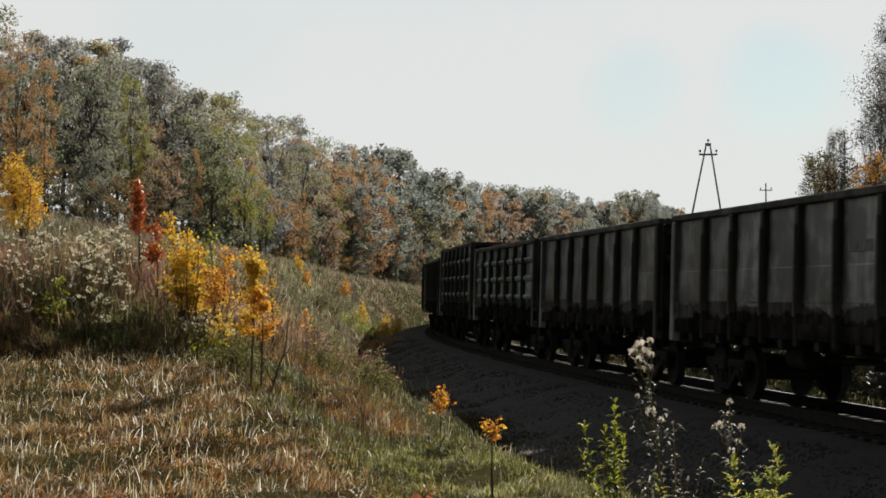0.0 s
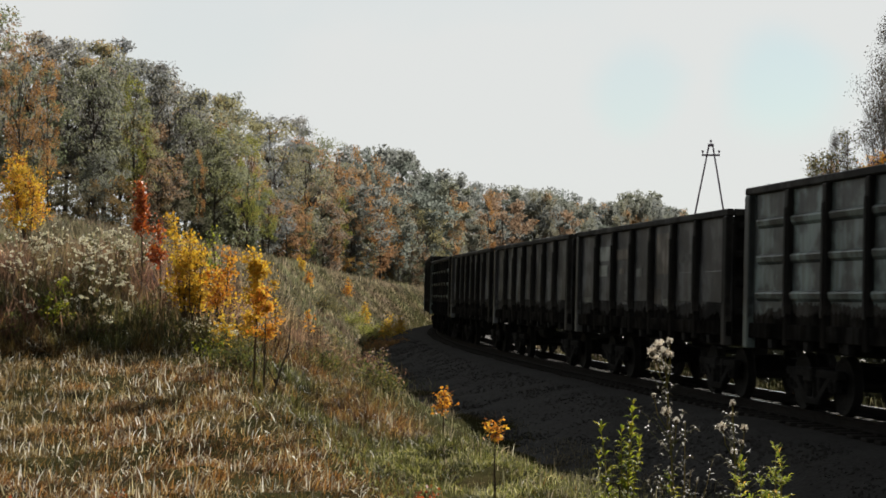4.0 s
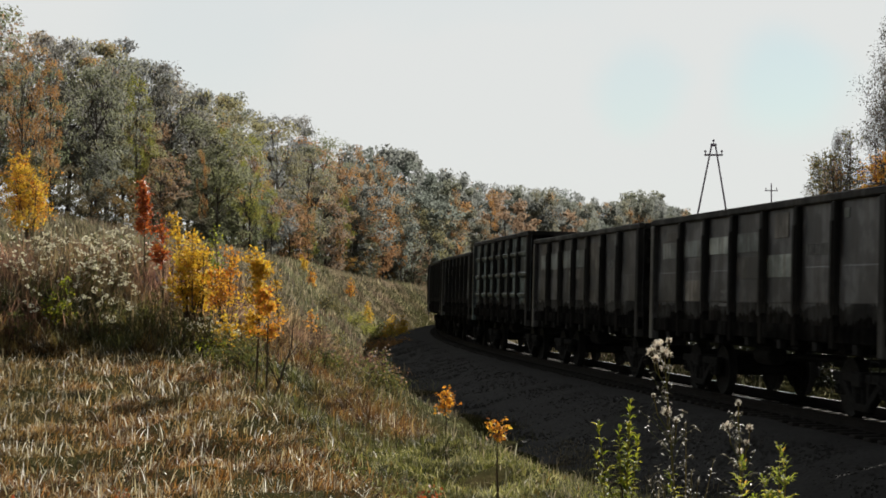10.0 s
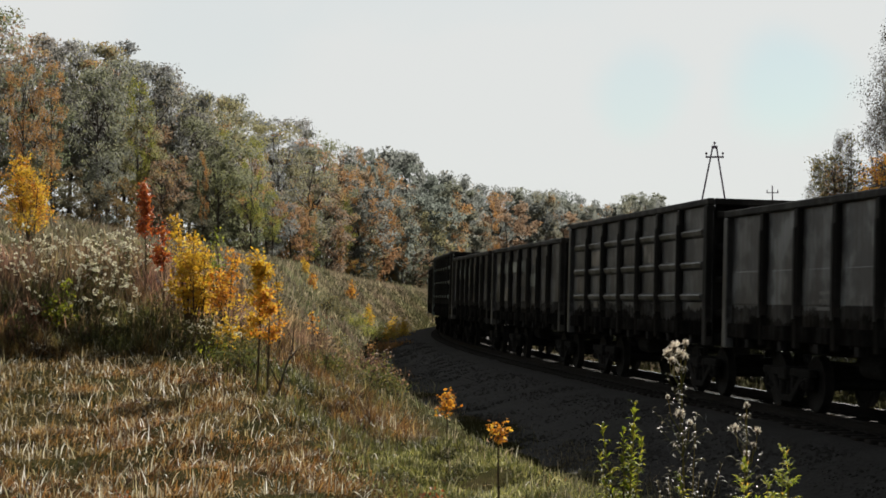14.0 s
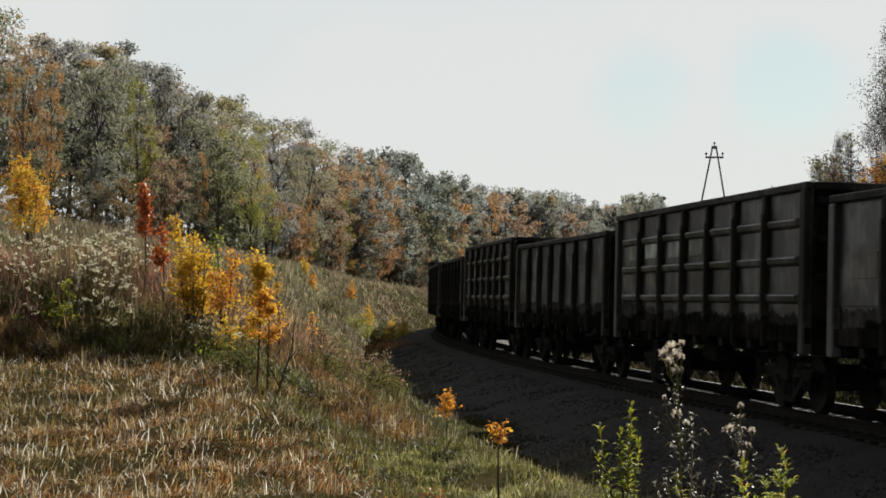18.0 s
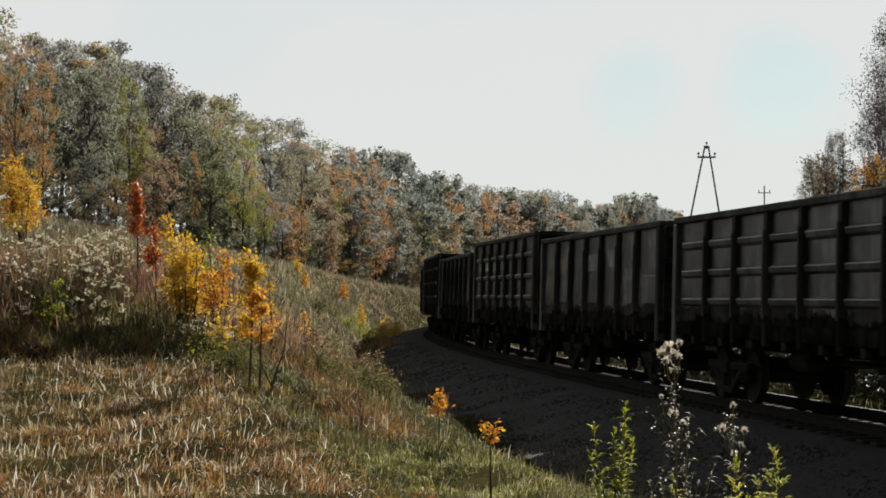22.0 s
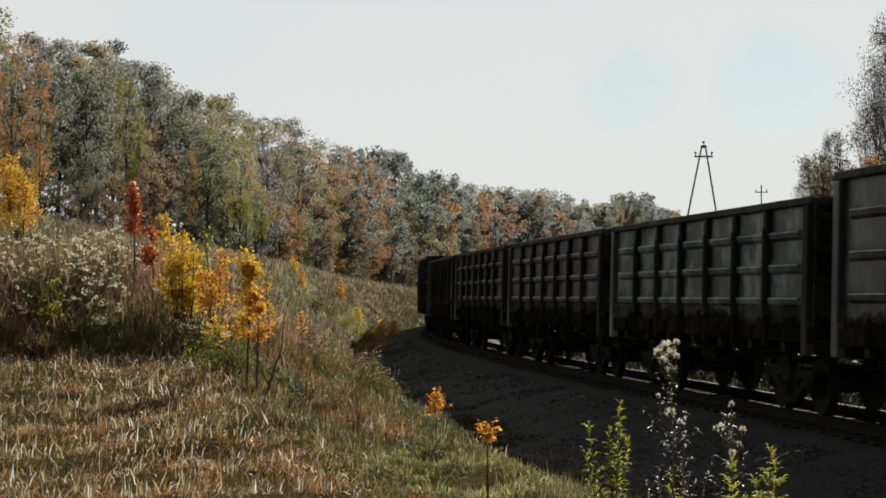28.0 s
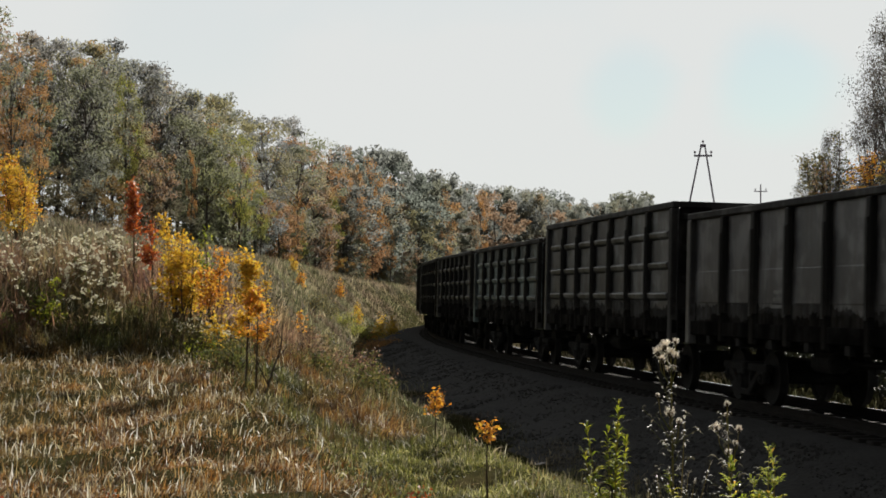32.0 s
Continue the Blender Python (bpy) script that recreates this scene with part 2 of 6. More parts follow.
def paint(name, base, worn, shine=0.3, rough=0.5):
    """Weathered wagon paint: worn patches, rust runs, soot, and a coal-dusty foot."""
    m, n, l, b = material(name, rough, 0.0, shine)
    big, fine = noise_node(n, l, 1.5, 4, 0.55), noise_node(n, l, 26.0, 4, 0.6)
    co = n.new("ShaderNodeTexCoord")
    mp = n.new("ShaderNodeMapping")
    mp.inputs["Scale"].default_value = (7.0, 7.0, 0.7)
    l.new(co.outputs["Object"], mp.inputs["Vector"])
    runs = n.new("ShaderNodeTexNoise")
    runs.inputs["Scale"].default_value, runs.inputs["Detail"].default_value = 1.0, 4
    l.new(mp.outputs["Vector"], runs.inputs["Vector"])
    r = ramp_node(n, [(0.38, tuple(c * 0.55 for c in base)), (0.49, base), (0.56, worn), (0.66, tuple(c * 1.25 for c in worn))])
    l.new(big.outputs["Fac"], r.inputs["Fac"])
    info = n.new("ShaderNodeObjectInfo")
    tone = ramp_node(n, [(0.0, (0.75, 0.75, 0.75)), (1.0, (1.2, 1.18, 1.12))])
    l.new(info.outputs["Random"], tone.inputs["Fac"])
    sep = n.new("ShaderNodeSeparateXYZ")
    l.new(co.outputs["Object"], sep.inputs["Vector"])
    bay = n.new("ShaderNodeMath")
    bay.operation = "MULTIPLY_ADD"
    l.new(sep.outputs["X"], bay.inputs[0])
    bay.inputs[1].default_value, bay.inputs[2].default_value = 1 / 1.7257, 3.5
    whole = n.new("ShaderNodeMath")
    whole.operation = "FLOOR"
    l.new(bay.outputs[0], whole.inputs[0])
    pair = n.new("ShaderNodeCombineXYZ")
    l.new(whole.outputs[0], pair.inputs["X"])
    l.new(info.outputs["Random"], pair.inputs["Y"])
    chance = n.new("ShaderNodeTexWhiteNoise")
    chance.noise_dimensions = "2D"
    l.new(pair.outputs["Vector"], chance.inputs["Vector"])
    panel = ramp_node(n, [(0.0, (0.74, 0.74, 0.74)), (0.6, (0.98, 0.98, 0.98)), (1.0, (1.3, 1.3, 1.3))])
    l.new(chance.outputs["Value"], panel.inputs["Fac"])
    g = ramp_node(n, [(0.35, (0.55, 0.48, 0.43)), (0.6, (1, 1, 1))])
    l.new(runs.outputs["Fac"], g.inputs["Fac"])
    col = mix_node(n, l, "MULTIPLY", 0.8, r.outputs["Color"], g.outputs["Color"])
    col = mix_node(n, l, "MULTIPLY", 1.0, col, tone.outputs["Color"])
    col = mix_node(n, l, "MULTIPLY", 1.0, col, panel.outputs["Color"])
    l.new(col, b.inputs["Base Color"])
    bump_node(n, l, b, fine.outputs["Fac"], 0.25, 0.01)
    return m


MAT["paint_brown"] = paint("paint_brown", (0.065, 0.0652, 0.0685), (0.137, 0.139, 0.146), 0.38, 0.45)
MAT["paint_grey"] = paint("paint_grey", (0.066, 0.0695, 0.0765), (0.147, 0.159, 0.172), 0.38, 0.45)
MAT["paint_green"] = paint("paint_green", (0.067, 0.084, 0.092), (0.152, 0.202, 0.214), 0.38, 0.45)
MAT["paint_dark"] = paint("paint_dark", (0.051, 0.054, 0.0585), (0.108, 0.1145, 0.123), 0.42, 0.43)
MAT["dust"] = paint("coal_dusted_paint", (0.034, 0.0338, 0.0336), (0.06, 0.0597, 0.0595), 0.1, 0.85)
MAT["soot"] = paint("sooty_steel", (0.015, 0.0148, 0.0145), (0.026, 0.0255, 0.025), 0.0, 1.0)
MAT["post_steel"] = paint("sooty_post_paint", (0.032, 0.0317, 0.0313), (0.058, 0.057, 0.056), 0.15, 0.7)
MAT["plate"] = paint("pale_repair_plate", (0.26, 0.295, 0.288), (0.4, 0.44, 0.433))
MAT["tan_plate"] = paint("tan_repair_plate", (0.12, 0.112, 0.10), (0.19, 0.178, 0.165))
MAT["mark"] = two_scale("faded_white_marking", [(0.3, (0.14, 0.14, 0.137)), (0.7, (0.26, 0.26, 0.255))], 40.0, 6.0, 0.8)

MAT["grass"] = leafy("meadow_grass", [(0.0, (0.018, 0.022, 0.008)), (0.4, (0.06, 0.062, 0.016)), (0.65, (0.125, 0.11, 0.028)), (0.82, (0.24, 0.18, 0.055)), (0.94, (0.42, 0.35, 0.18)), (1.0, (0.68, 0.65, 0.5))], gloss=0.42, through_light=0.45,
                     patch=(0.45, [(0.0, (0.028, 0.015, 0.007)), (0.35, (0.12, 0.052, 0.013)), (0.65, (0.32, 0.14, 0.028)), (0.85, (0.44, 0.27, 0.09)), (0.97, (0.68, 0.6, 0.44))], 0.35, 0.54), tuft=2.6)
MAT["straw"] = leafy("bleached_straw", [(0.0, (0.28, 0.15, 0.045)), (0.3, (0.38, 0.28, 0.12)), (0.55, (0.52, 0.46, 0.26)), (0.8, (0.74, 0.71, 0.56)), (1.0, (0.86, 0.85, 0.78))], gloss=0.42, through_light=0.5)
MAT["rust_weed"] = leafy("rusty_bank_weeds", [(0.0, (0.04, 0.022, 0.01)), (0.4, (0.15, 0.07, 0.022)), (0.7, (0.26, 0.14, 0.04)), (0.92, (0.36, 0.26, 0.1)), (1.0, (0.6, 0.55, 0.4))], gloss=0.6, through_light=0.4,
                         patch=(0.7, [(0.0, (0.03, 0.035, 0.01)), (0.5, (0.1, 0.11, 0.028)), (0.9, (0.2, 0.19, 0.06)), (1.0, (0.5, 0.48, 0.36))], 0.42, 0.56), tuft=3.0)
MAT["green_grass"] = leafy("green_bank_grass", [(0.0, (0.03, 0.04, 0.011)), (0.4, (0.11, 0.12, 0.028)), (0.75, (0.26, 0.245, 0.06)), (1.0, (0.5, 0.47, 0.24))], gloss=0.5, through_light=0.5, tuft=3.4, shine=0.3)
MAT["dry_weed"] = leafy("dry_weeds", [(0.0, (0.1, 0.052, 0.046)), (0.4, (0.24, 0.115, 0.085)), (0.8, (0.34, 0.18, 0.11)), (1.0, (0.46, 0.34, 0.21))], gloss=0.6, through_light=0.6,
                        patch=(0.4, [(0.0, (0.06, 0.055, 0.028)), (0.5, (0.17, 0.15, 0.065)), (1.0, (0.32, 0.25, 0.13))]), tuft=2.2)
# Leaf colour darkened to carry the shade on the hedge's near side.
MAT["shaded_hedge_leaf"] = leafy("shaded_hedge_leaves", [(0.0, (0.012, 0.015, 0.008)), (0.7, (0.03, 0.035, 0.015)), (1.0, (0.06, 0.055, 0.02))], gloss=0.6, through_light=0.15)
# Leaf colours greyed and paled to carry the haze of distance.
MAT["hazy_far_leaf"] = leafy("hazy_far_woods", [(0.0, (0.15, 0.17, 0.146)), (0.4, (0.175, 0.185, 0.174)), (0.7, (0.17, 0.18, 0.134)), (0.9, (0.21, 0.175, 0.123)), (1.0, (0.25, 0.17, 0.112))], per="object", gloss=0.8, through_light=0.76, shine=0.1,
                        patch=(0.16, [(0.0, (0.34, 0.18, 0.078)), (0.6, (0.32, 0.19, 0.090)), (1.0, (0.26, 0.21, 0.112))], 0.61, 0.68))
MAT["bare_twigs"] = leafy("brown_leaf_and_twig", [(0.0, (0.04, 0.035, 0.03)), (0.7, (0.075, 0.06, 0.045)), (1.0, (0.13, 0.09, 0.04))], gloss=0.7, through_light=0.2)
# Colours greyed and lightened towards the haze over the cutting.
MAT["slope_grass"] = leafy("slope_grass", [(0.0, (0.09, 0.105, 0.055)), (0.5, (0.165, 0.172, 0.085)), (0.8, (0.27, 0.25, 0.13)), (1.0, (0.4, 0.36, 0.23))], gloss=0.6, through_light=0.5,
                           patch=(0.16, [(0.0, (0.13, 0.095, 0.072)), (0.6, (0.22, 0.165, 0.115)), (1.0, (0.33, 0.26, 0.175))]), tuft=0.7, shine=0.25)
# Blue and grey raised in these leaf colours to suggest haze.
MAT["wood_leaf"] = leafy("autumn_woods", [(0.0, (0.129, 0.151, 0.094)), (0.15, (0.194, 0.203, 0.106)), (0.3, (0.161, 0.166, 0.161)), (0.45, (0.177, 0.187, 0.181)), (0.55, (0.258, 0.239, 0.106)),
                                          (0.68, (0.173, 0.172, 0.168)), (0.84, (0.182, 0.172, 0.148)), (0.93, (0.26, 0.17, 0.101)), (1.0, (0.32, 0.18, 0.090))], per="object", gloss=0.85, through_light=0.7, shine=0.1,
                         patch=(0.22, [(0.0, (0.25, 0.13, 0.067)), (0.4, (0.34, 0.18, 0.067)), (0.7, (0.28, 0.25, 0.090)), (1.0, (0.18, 0.18, 0.101))], 0.6, 0.67))
MAT["shrub_leaf"] = leafy("autumn_shrubs", [(0.0, (0.09, 0.105, 0.06)), (0.35, (0.13, 0.125, 0.085)), (0.7, (0.15, 0.135, 0.09)), (0.86, (0.2, 0.14, 0.06)), (0.94, (0.36, 0.17, 0.05)), (1.0, (0.3, 0.27, 0.07))], per="object", gloss=0.7, through_light=0.4, shine=0.1)
MAT["leaf_yellow"] = leafy("yellow_leaves", [(0.0, (0.42, 0.22, 0.02)), (0.5, (0.62, 0.38, 0.03)), (1.0, (0.62, 0.48, 0.06))], gloss=0.65, through_light=0.5)
MAT["leaf_orange"] = leafy("orange_leaves", [(0.0, (0.44, 0.15, 0.02)), (0.5, (0.6, 0.27, 0.03)), (1.0, (0.64, 0.42, 0.05))], gloss=0.65, through_light=0.5)
MAT["leaf_red_orange"] = leafy("fallen_orange_leaf", [(0.0, (0.5, 0.13, 0.02)), (1.0, (0.62, 0.2, 0.03))], through_light=0.4)
MAT["leaf_rust"] = leafy("rust_crown_leaves", [(0.0, (0.27, 0.135, 0.06)), (0.6, (0.39, 0.2, 0.07)), (1.0, (0.41, 0.28, 0.1))], gloss=0.8, through_light=0.5)
MAT["leaf_lime"] = leafy("yellow_green_crown_leaves", [(0.0, (0.16, 0.18, 0.05)), (0.6, (0.26, 0.27, 0.06)), (1.0, (0.36, 0.33, 0.07))], gloss=0.8, through_light=0.5)
MAT["leaf_dull"] = leafy("dull_green_gold_leaves", [(0.0, (0.06, 0.065, 0.035)), (0.5, (0.13, 0.125, 0.06)), (0.85, (0.22, 0.19, 0.06)), (1.0, (0.36, 0.24, 0.06))], gloss=0.8, through_light=0.35)
MAT["leaf_red"] = leafy("rust_red_leaves", [(0.0, (0.22, 0.045, 0.02)), (0.6, (0.42, 0.10, 0.02)), (1.0, (0.5, 0.17, 0.03))], through_light=0.45)
MAT["leaf_green"] = leafy("green_leaves", [(0.0, (0.07, 0.10, 0.012)), (0.6, (0.2, 0.23, 0.02)), (1.0, (0.4, 0.36, 0.04))], gloss=0.55, through_light=0.62)
MAT["leaf_olive"] = leafy("weed_leaves", [(0.0, (0.05, 0.07, 0.02)), (0.6, (0.12, 0.125, 0.035)), (1.0, (0.24, 0.18, 0.05))], gloss=0.8, through_light=0.45)
MAT["leaf_fresh"] = leafy("fresh_yellow_green_leaves", [(0.0, (0.12, 0.16, 0.015)), (0.6, (0.27, 0.31, 0.03)), (0.9, (0.42, 0.42, 0.06)), (1.0, (0.5, 0.3, 0.05))], gloss=0.5, through_light=0.7)
MAT["leaf_dead"] = leafy("silvery_dead_leaves", [(0.0, (0.03, 0.028, 0.018)), (0.45, (0.09, 0.08, 0.05)), (0.75, (0.2, 0.18, 0.13)), (0.92, (0.5, 0.48, 0.42)), (1.0, (0.75, 0.73, 0.67))], gloss=0.5, through_light=0.4)
MAT["petal"] = leafy("white_flower_heads", [(0.0, (0.66, 0.62, 0.46)), (0.5, (0.82, 0.79, 0.65)), (1.0, (0.88, 0.87, 0.78))], gloss=0.8, through_light=0.65)
MAT["fluff"] = leafy("thistle_down", [(0.0, (0.5, 0.4, 0.28)), (0.3, (0.76, 0.69, 0.56)), (1.0, (0.9, 0.87, 0.8))], gloss=0.9, through_light=0.7)



# ---- mesh building ----
class Build:
    """Gathers corners and faces of one mesh."""

    def __init__(self):
        self.v, self.f = [], []

    def add(self, verts, faces):
        k = len(self.v)
        self.v += [tuple(p) for p in verts]
        self.f += [tuple(k + i for i in f) for f in faces]

    def box(self, a, b, c=0.0):
        """A box from corner a to corner b with chamfered edges c."""
        (x0, y0, z0), (x1, y1, z1) = a, b
        if c <= 0:
            self.add([(x0, y0, z0), (x1, y0, z0), (x1, y1, z0), (x0, y1, z0), (x0, y0, z1), (x1, y0, z1), (x1, y1, z1), (x0, y1, z1)],
                     [(3, 2, 1, 0), (4, 5, 6, 7), (0, 1, 5, 4), (1, 2, 6, 5), (2, 3, 7, 6), (3, 0, 4, 7)])
            return
        bm = bmesh.new()
        bmesh.ops.create_cube(bm, size=1.0)
        for v in bm.verts:
            v.co = Vector(((x0 + x1) / 2 + v.co.x * (x1 - x0), (y0 + y1) / 2 + v.co.y * (y1 - y0), (z0 + z1) / 2 + v.co.z * (z1 - z0)))
        bmesh.ops.bevel(bm, geom=list(bm.edges), offset=c, segments=1, affect="EDGES")
        bm.verts.index_update()
        self.add([v.co[:] for v in bm.verts], [[v.index for v in f.verts] for f in bm.faces])
        bm.free()

    def tube(self, p, q, r0, r1, n=7, caps=True):
        p, q = Vector(p), Vector(q)
        ax = (q - p).normalized()
        u = ax.orthogonal().normalized()
        w = ax.cross(u)
        vs = [p + (u * math.cos(6.2832 * i / n) + w * math.sin(6.2832 * i / n)) * r0 for i in range(n)]
        vs += [q + (u * math.cos(6.2832 * i / n) + w * math.sin(6.2832 * i / n)) * r1 for i in range(n)]
        fs = [(i, (i + 1) % n, n + (i + 1) % n, n + i) for i in range(n)]
        if caps:
            fs += [tuple(range(n - 1, -1, -1)), tuple(range(n, 2 * n))]
        self.add(vs, fs)

    def lathe(self, prof, axis, n=20):
        """Rings (along, radius) turned round the x, y or z axis through the origin."""
        vs, fs = [], []
        for a, r in prof:
            for i in range(n):
                c, s = r * math.cos(6.2832 * i / n), r * math.sin(6.2832 * i / n)
                vs.append((a, c, s) if axis == "x" else (s, a, c) if axis == "y" else (c, s, a))
        for j in range(len(prof) - 1):
            for i in range(n):
                k = (i + 1) % n
                fs.append((j * n + i, j * n + k, (j + 1) * n + k, (j + 1) * n + i))
        self.add(vs, fs)

    def mesh(self, name, mat, soft=False):
        me = bpy.data.meshes.new(name)
        me.from_pydata(self.v, [], self.f)
        me.materials.append(mat)
        if soft:
            me.shade_smooth()
        me.update()
        return me


def cloud_mesh(name, verts, faces, mat):
    me = bpy.data.meshes.new(name)
    me.from_pydata(verts.tolist(), [], faces.tolist())
    me.materials.append(mat)
    me.update()
    return me


def part(name, me, parent, label="", kind=""):
    ob = new(name, me)
    ob.parent = parent
    return tagged(ob, label, kind=kind)


def thing(name, label, category, group="", kind="", m=None, me=None):
    ob = new(name, me)
    if m is not None:
        ob.matrix_basis = m
    return tagged(ob, label, category, group, kind)


def leaves(rng, centres, size, flat=0.0):
    """Kite-shaped leaves round the given centres, turned at random: corners (4n) and faces (n)."""
    n = len(centres)
    a = rng.normal(size=(n, 3))
    a /= np.linalg.norm(a, axis=1, keepdims=True)
    b = rng.normal(size=(n, 3))
    b[:, 2] *= 1 - flat
    b -= a * np.sum(a * b, axis=1, keepdims=True)
    b /= np.linalg.norm(b, axis=1, keepdims=True)
    c = np.cross(a, b)
    s = (size * rng.uniform(0.6, 1.35, n))[:, None]
    p = np.stack([centres - b * s * 0.5, centres + a * s * 0.33 - b * s * 0.05 + c * s * 0.06, centres + b * s * 0.5, centres - a * s * 0.33 - b * s * 0.05 + c * s * 0.06], 1)
    return p.reshape(-1, 3), np.arange(4 * n).reshape(n, 4)


def blades(rng, x, y, z, h, w, lean, away=None):
    """Arching grass blades: seven corners each, as two quads and a tip."""
    n = len(x)
    a, t = rng.uniform(0, 6.283, n), rng.uniform(0, 6.283, n)
    if away is not None:
        a = away + rng.normal(0, 0.7, n)
    tilt = np.clip(np.abs(rng.normal(0.1 if away is None else 0.95, lean, n)), 0, 1.4)
    base = np.stack([x, y, z], 1)
    side = np.stack([np.cos(t), np.sin(t), np.zeros(n)], 1) * (w / 2)[:, None]

    def along(q):
        return np.stack([np.cos(a) * np.sin(q), np.sin(a) * np.sin(q), np.cos(q)], 1)

    low = base + along(tilt * 0.7) * (h * 0.42)[:, None]
    mid = low + along(np.clip(tilt * 1.2, 0, 1.7)) * (h * 0.34)[:, None]
    tip = mid + along(np.clip(tilt * 1.8, 0, 2.4)) * (h * 0.34)[:, None]
    v = np.stack([base - side, base + side, low + side * 0.9, low - side * 0.9, mid + side * 0.6, mid - side * 0.6, tip], 1).reshape(-1, 3)
    k = np.arange(n)[:, None] * 7
    return v, [*(k + np.array([0, 1, 2, 3])).tolist(), *(k + np.array([3, 2, 4, 5])).tolist(), *(k + np.array([5, 4, 6])).tolist()]


def blade_thing(name, label, category, mat, sets):
    vs, fs, k = [], [], 0
    for v, f in sets:
        vs.append(v)
        fs += [[i + k for i in q] for q in f]
        k += len(v)
    me = bpy.data.meshes.new(name)
    me.from_pydata(np.concatenate(vs).tolist(), [], fs)
    me.materials.append(mat)
    return thing(name, label, category, kind="stuff", me=me)


# ---- ground ----
def lay_ground():
    xs = np.concatenate([-np.geomspace(2600, 60, 22), np.arange(-58, -12, 2.2), np.arange(-12, 13, 0.4), np.arange(13, 60, 2.2), np.geomspace(60, 2600, 22)])
    ys = np.concatenate([-np.geomspace(2600, 60, 18), np.arange(-56, 8, 2.5), np.arange(8, 62, 0.5), np.arange(62, 140, 1.5), np.arange(140, 400, 8), np.geomspace(400, 3200, 18)])
    gx, gy = np.meshgrid(xs, ys)
    gz = land(gx.ravel(), gy.ravel())
    rng = np.random.RandomState(4)
    gz = gz + rng.normal(0, 0.02, gz.shape)
    v = np.stack([gx.ravel(), gy.ravel(), gz], 1)
    nx, ny = len(xs), len(ys)
    i, j = np.meshgrid(np.arange(nx - 1), np.arange(ny - 1))
    k = (j * nx + i).ravel()
    me = cloud_mesh("ground", v, np.stack([k, k + 1, k + nx + 1, k + nx], 1), MAT["ground"])
    me.shade_smooth()
    thing("ground", "rough meadow ground with dry autumn grass and bare soil", "ground", kind="structure", me=me)


lay_ground()


# ---- the railway ----
def sweep(prof, s0, s1, step, wobble=0.0):
    """A profile of (left, up) drawn along the track: corners and faces."""
    ss = np.arange(s0, s1 + 0.01, step)
    vs, m = [], len(prof)
    rng = np.random.RandomState(9)
    for s in ss:
        x, y, th = on_line(s)
        for a, z in prof:
            a2, z2 = a + rng.normal(0, wobble), z + a * CANT * (abs(a) < 2) + rng.normal(0, wobble * 0.5)
            vs.append((x - a2 * math.cos(th), y - a2 * math.sin(th), z2))
    fs = [(i * m + j, i * m + j + 1, (i + 1) * m + j + 1, (i + 1) * m + j) for i in range(len(ss) - 1) for j in range(m - 1)]
    return vs, fs


def lay_track():
    b = Build()
    b.add(*sweep([(6.4, -0.95), (5.4, -0.745), (4.9, -0.72), (4.3, -0.68), (3.6, -0.55), (3.0, -0.36), (2.3, -0.24), (1.5, -0.23), (0.7, -0.25), (0, -0.26), (-0.7, -0.25), (-1.5, -0.25), (-2.1, -0.3), (-2.6, -0.45), (-3.4, -0.8), (-4.1, -1.05)], -80, 330, 0.8, 0.03))
    me = b.mesh("ballast_bed", MAT["ballast"], True)
    track = thing("railway_track", "curved single railway track on soot-dark stone ballast", "railway track", kind="structure", me=me)
    rail_prof = [(0.075, -0.18), (0.075, -0.165), (0.012, -0.145), (0.012, -0.045), (0.036, -0.035), (0.036, -0.004), (0.03, 0.0)]
    for side in (0.797, -0.797):
        prof = [(side + a, z) for a, z in rail_prof] + [(side - a, z) for a, z in reversed(rail_prof)]
        r = Build()
        r.add(*sweep(prof, -78, 320, 2.0))
        rail = part("rail", r.mesh("rail", MAT["rail"]), track, "rusty steel rail with a bright running surface")
        h = Build()
        h.add(*sweep([(side + 0.03, 0.003), (side - 0.03, 0.003)], -78, 320, 2.0))
        part("running_surface", h.mesh("running_surface", MAT["rail_head"]), rail, "polished steel running surface")
    sl = Build()
    sl.box((-1.35, -0.13, -0.40), (1.35, 0.13, -0.185), 0.02)
    sl.box((-0.93, -0.075, -0.185), (-0.66, 0.075, -0.165))
    sl.box((0.66, -0.075, -0.185), (0.93, 0.075, -0.165))
    me = sl.mesh("sleeper", MAT["sleeper"])
    for i in range(230):
        x, y, th = on_line(3.0 + i * 0.55)
        o = part("sleeper", me, track)
        o.matrix_basis = Matrix.Translation((x, y, 0)) @ Matrix.Rotation(th, 4, "Z") @ Matrix.Rotation(CANT, 4, "Y") @ pose(0, 0, 0, 0, 0, random.uniform(-0.6, 0.6))
    return track


TRACK = lay_track()


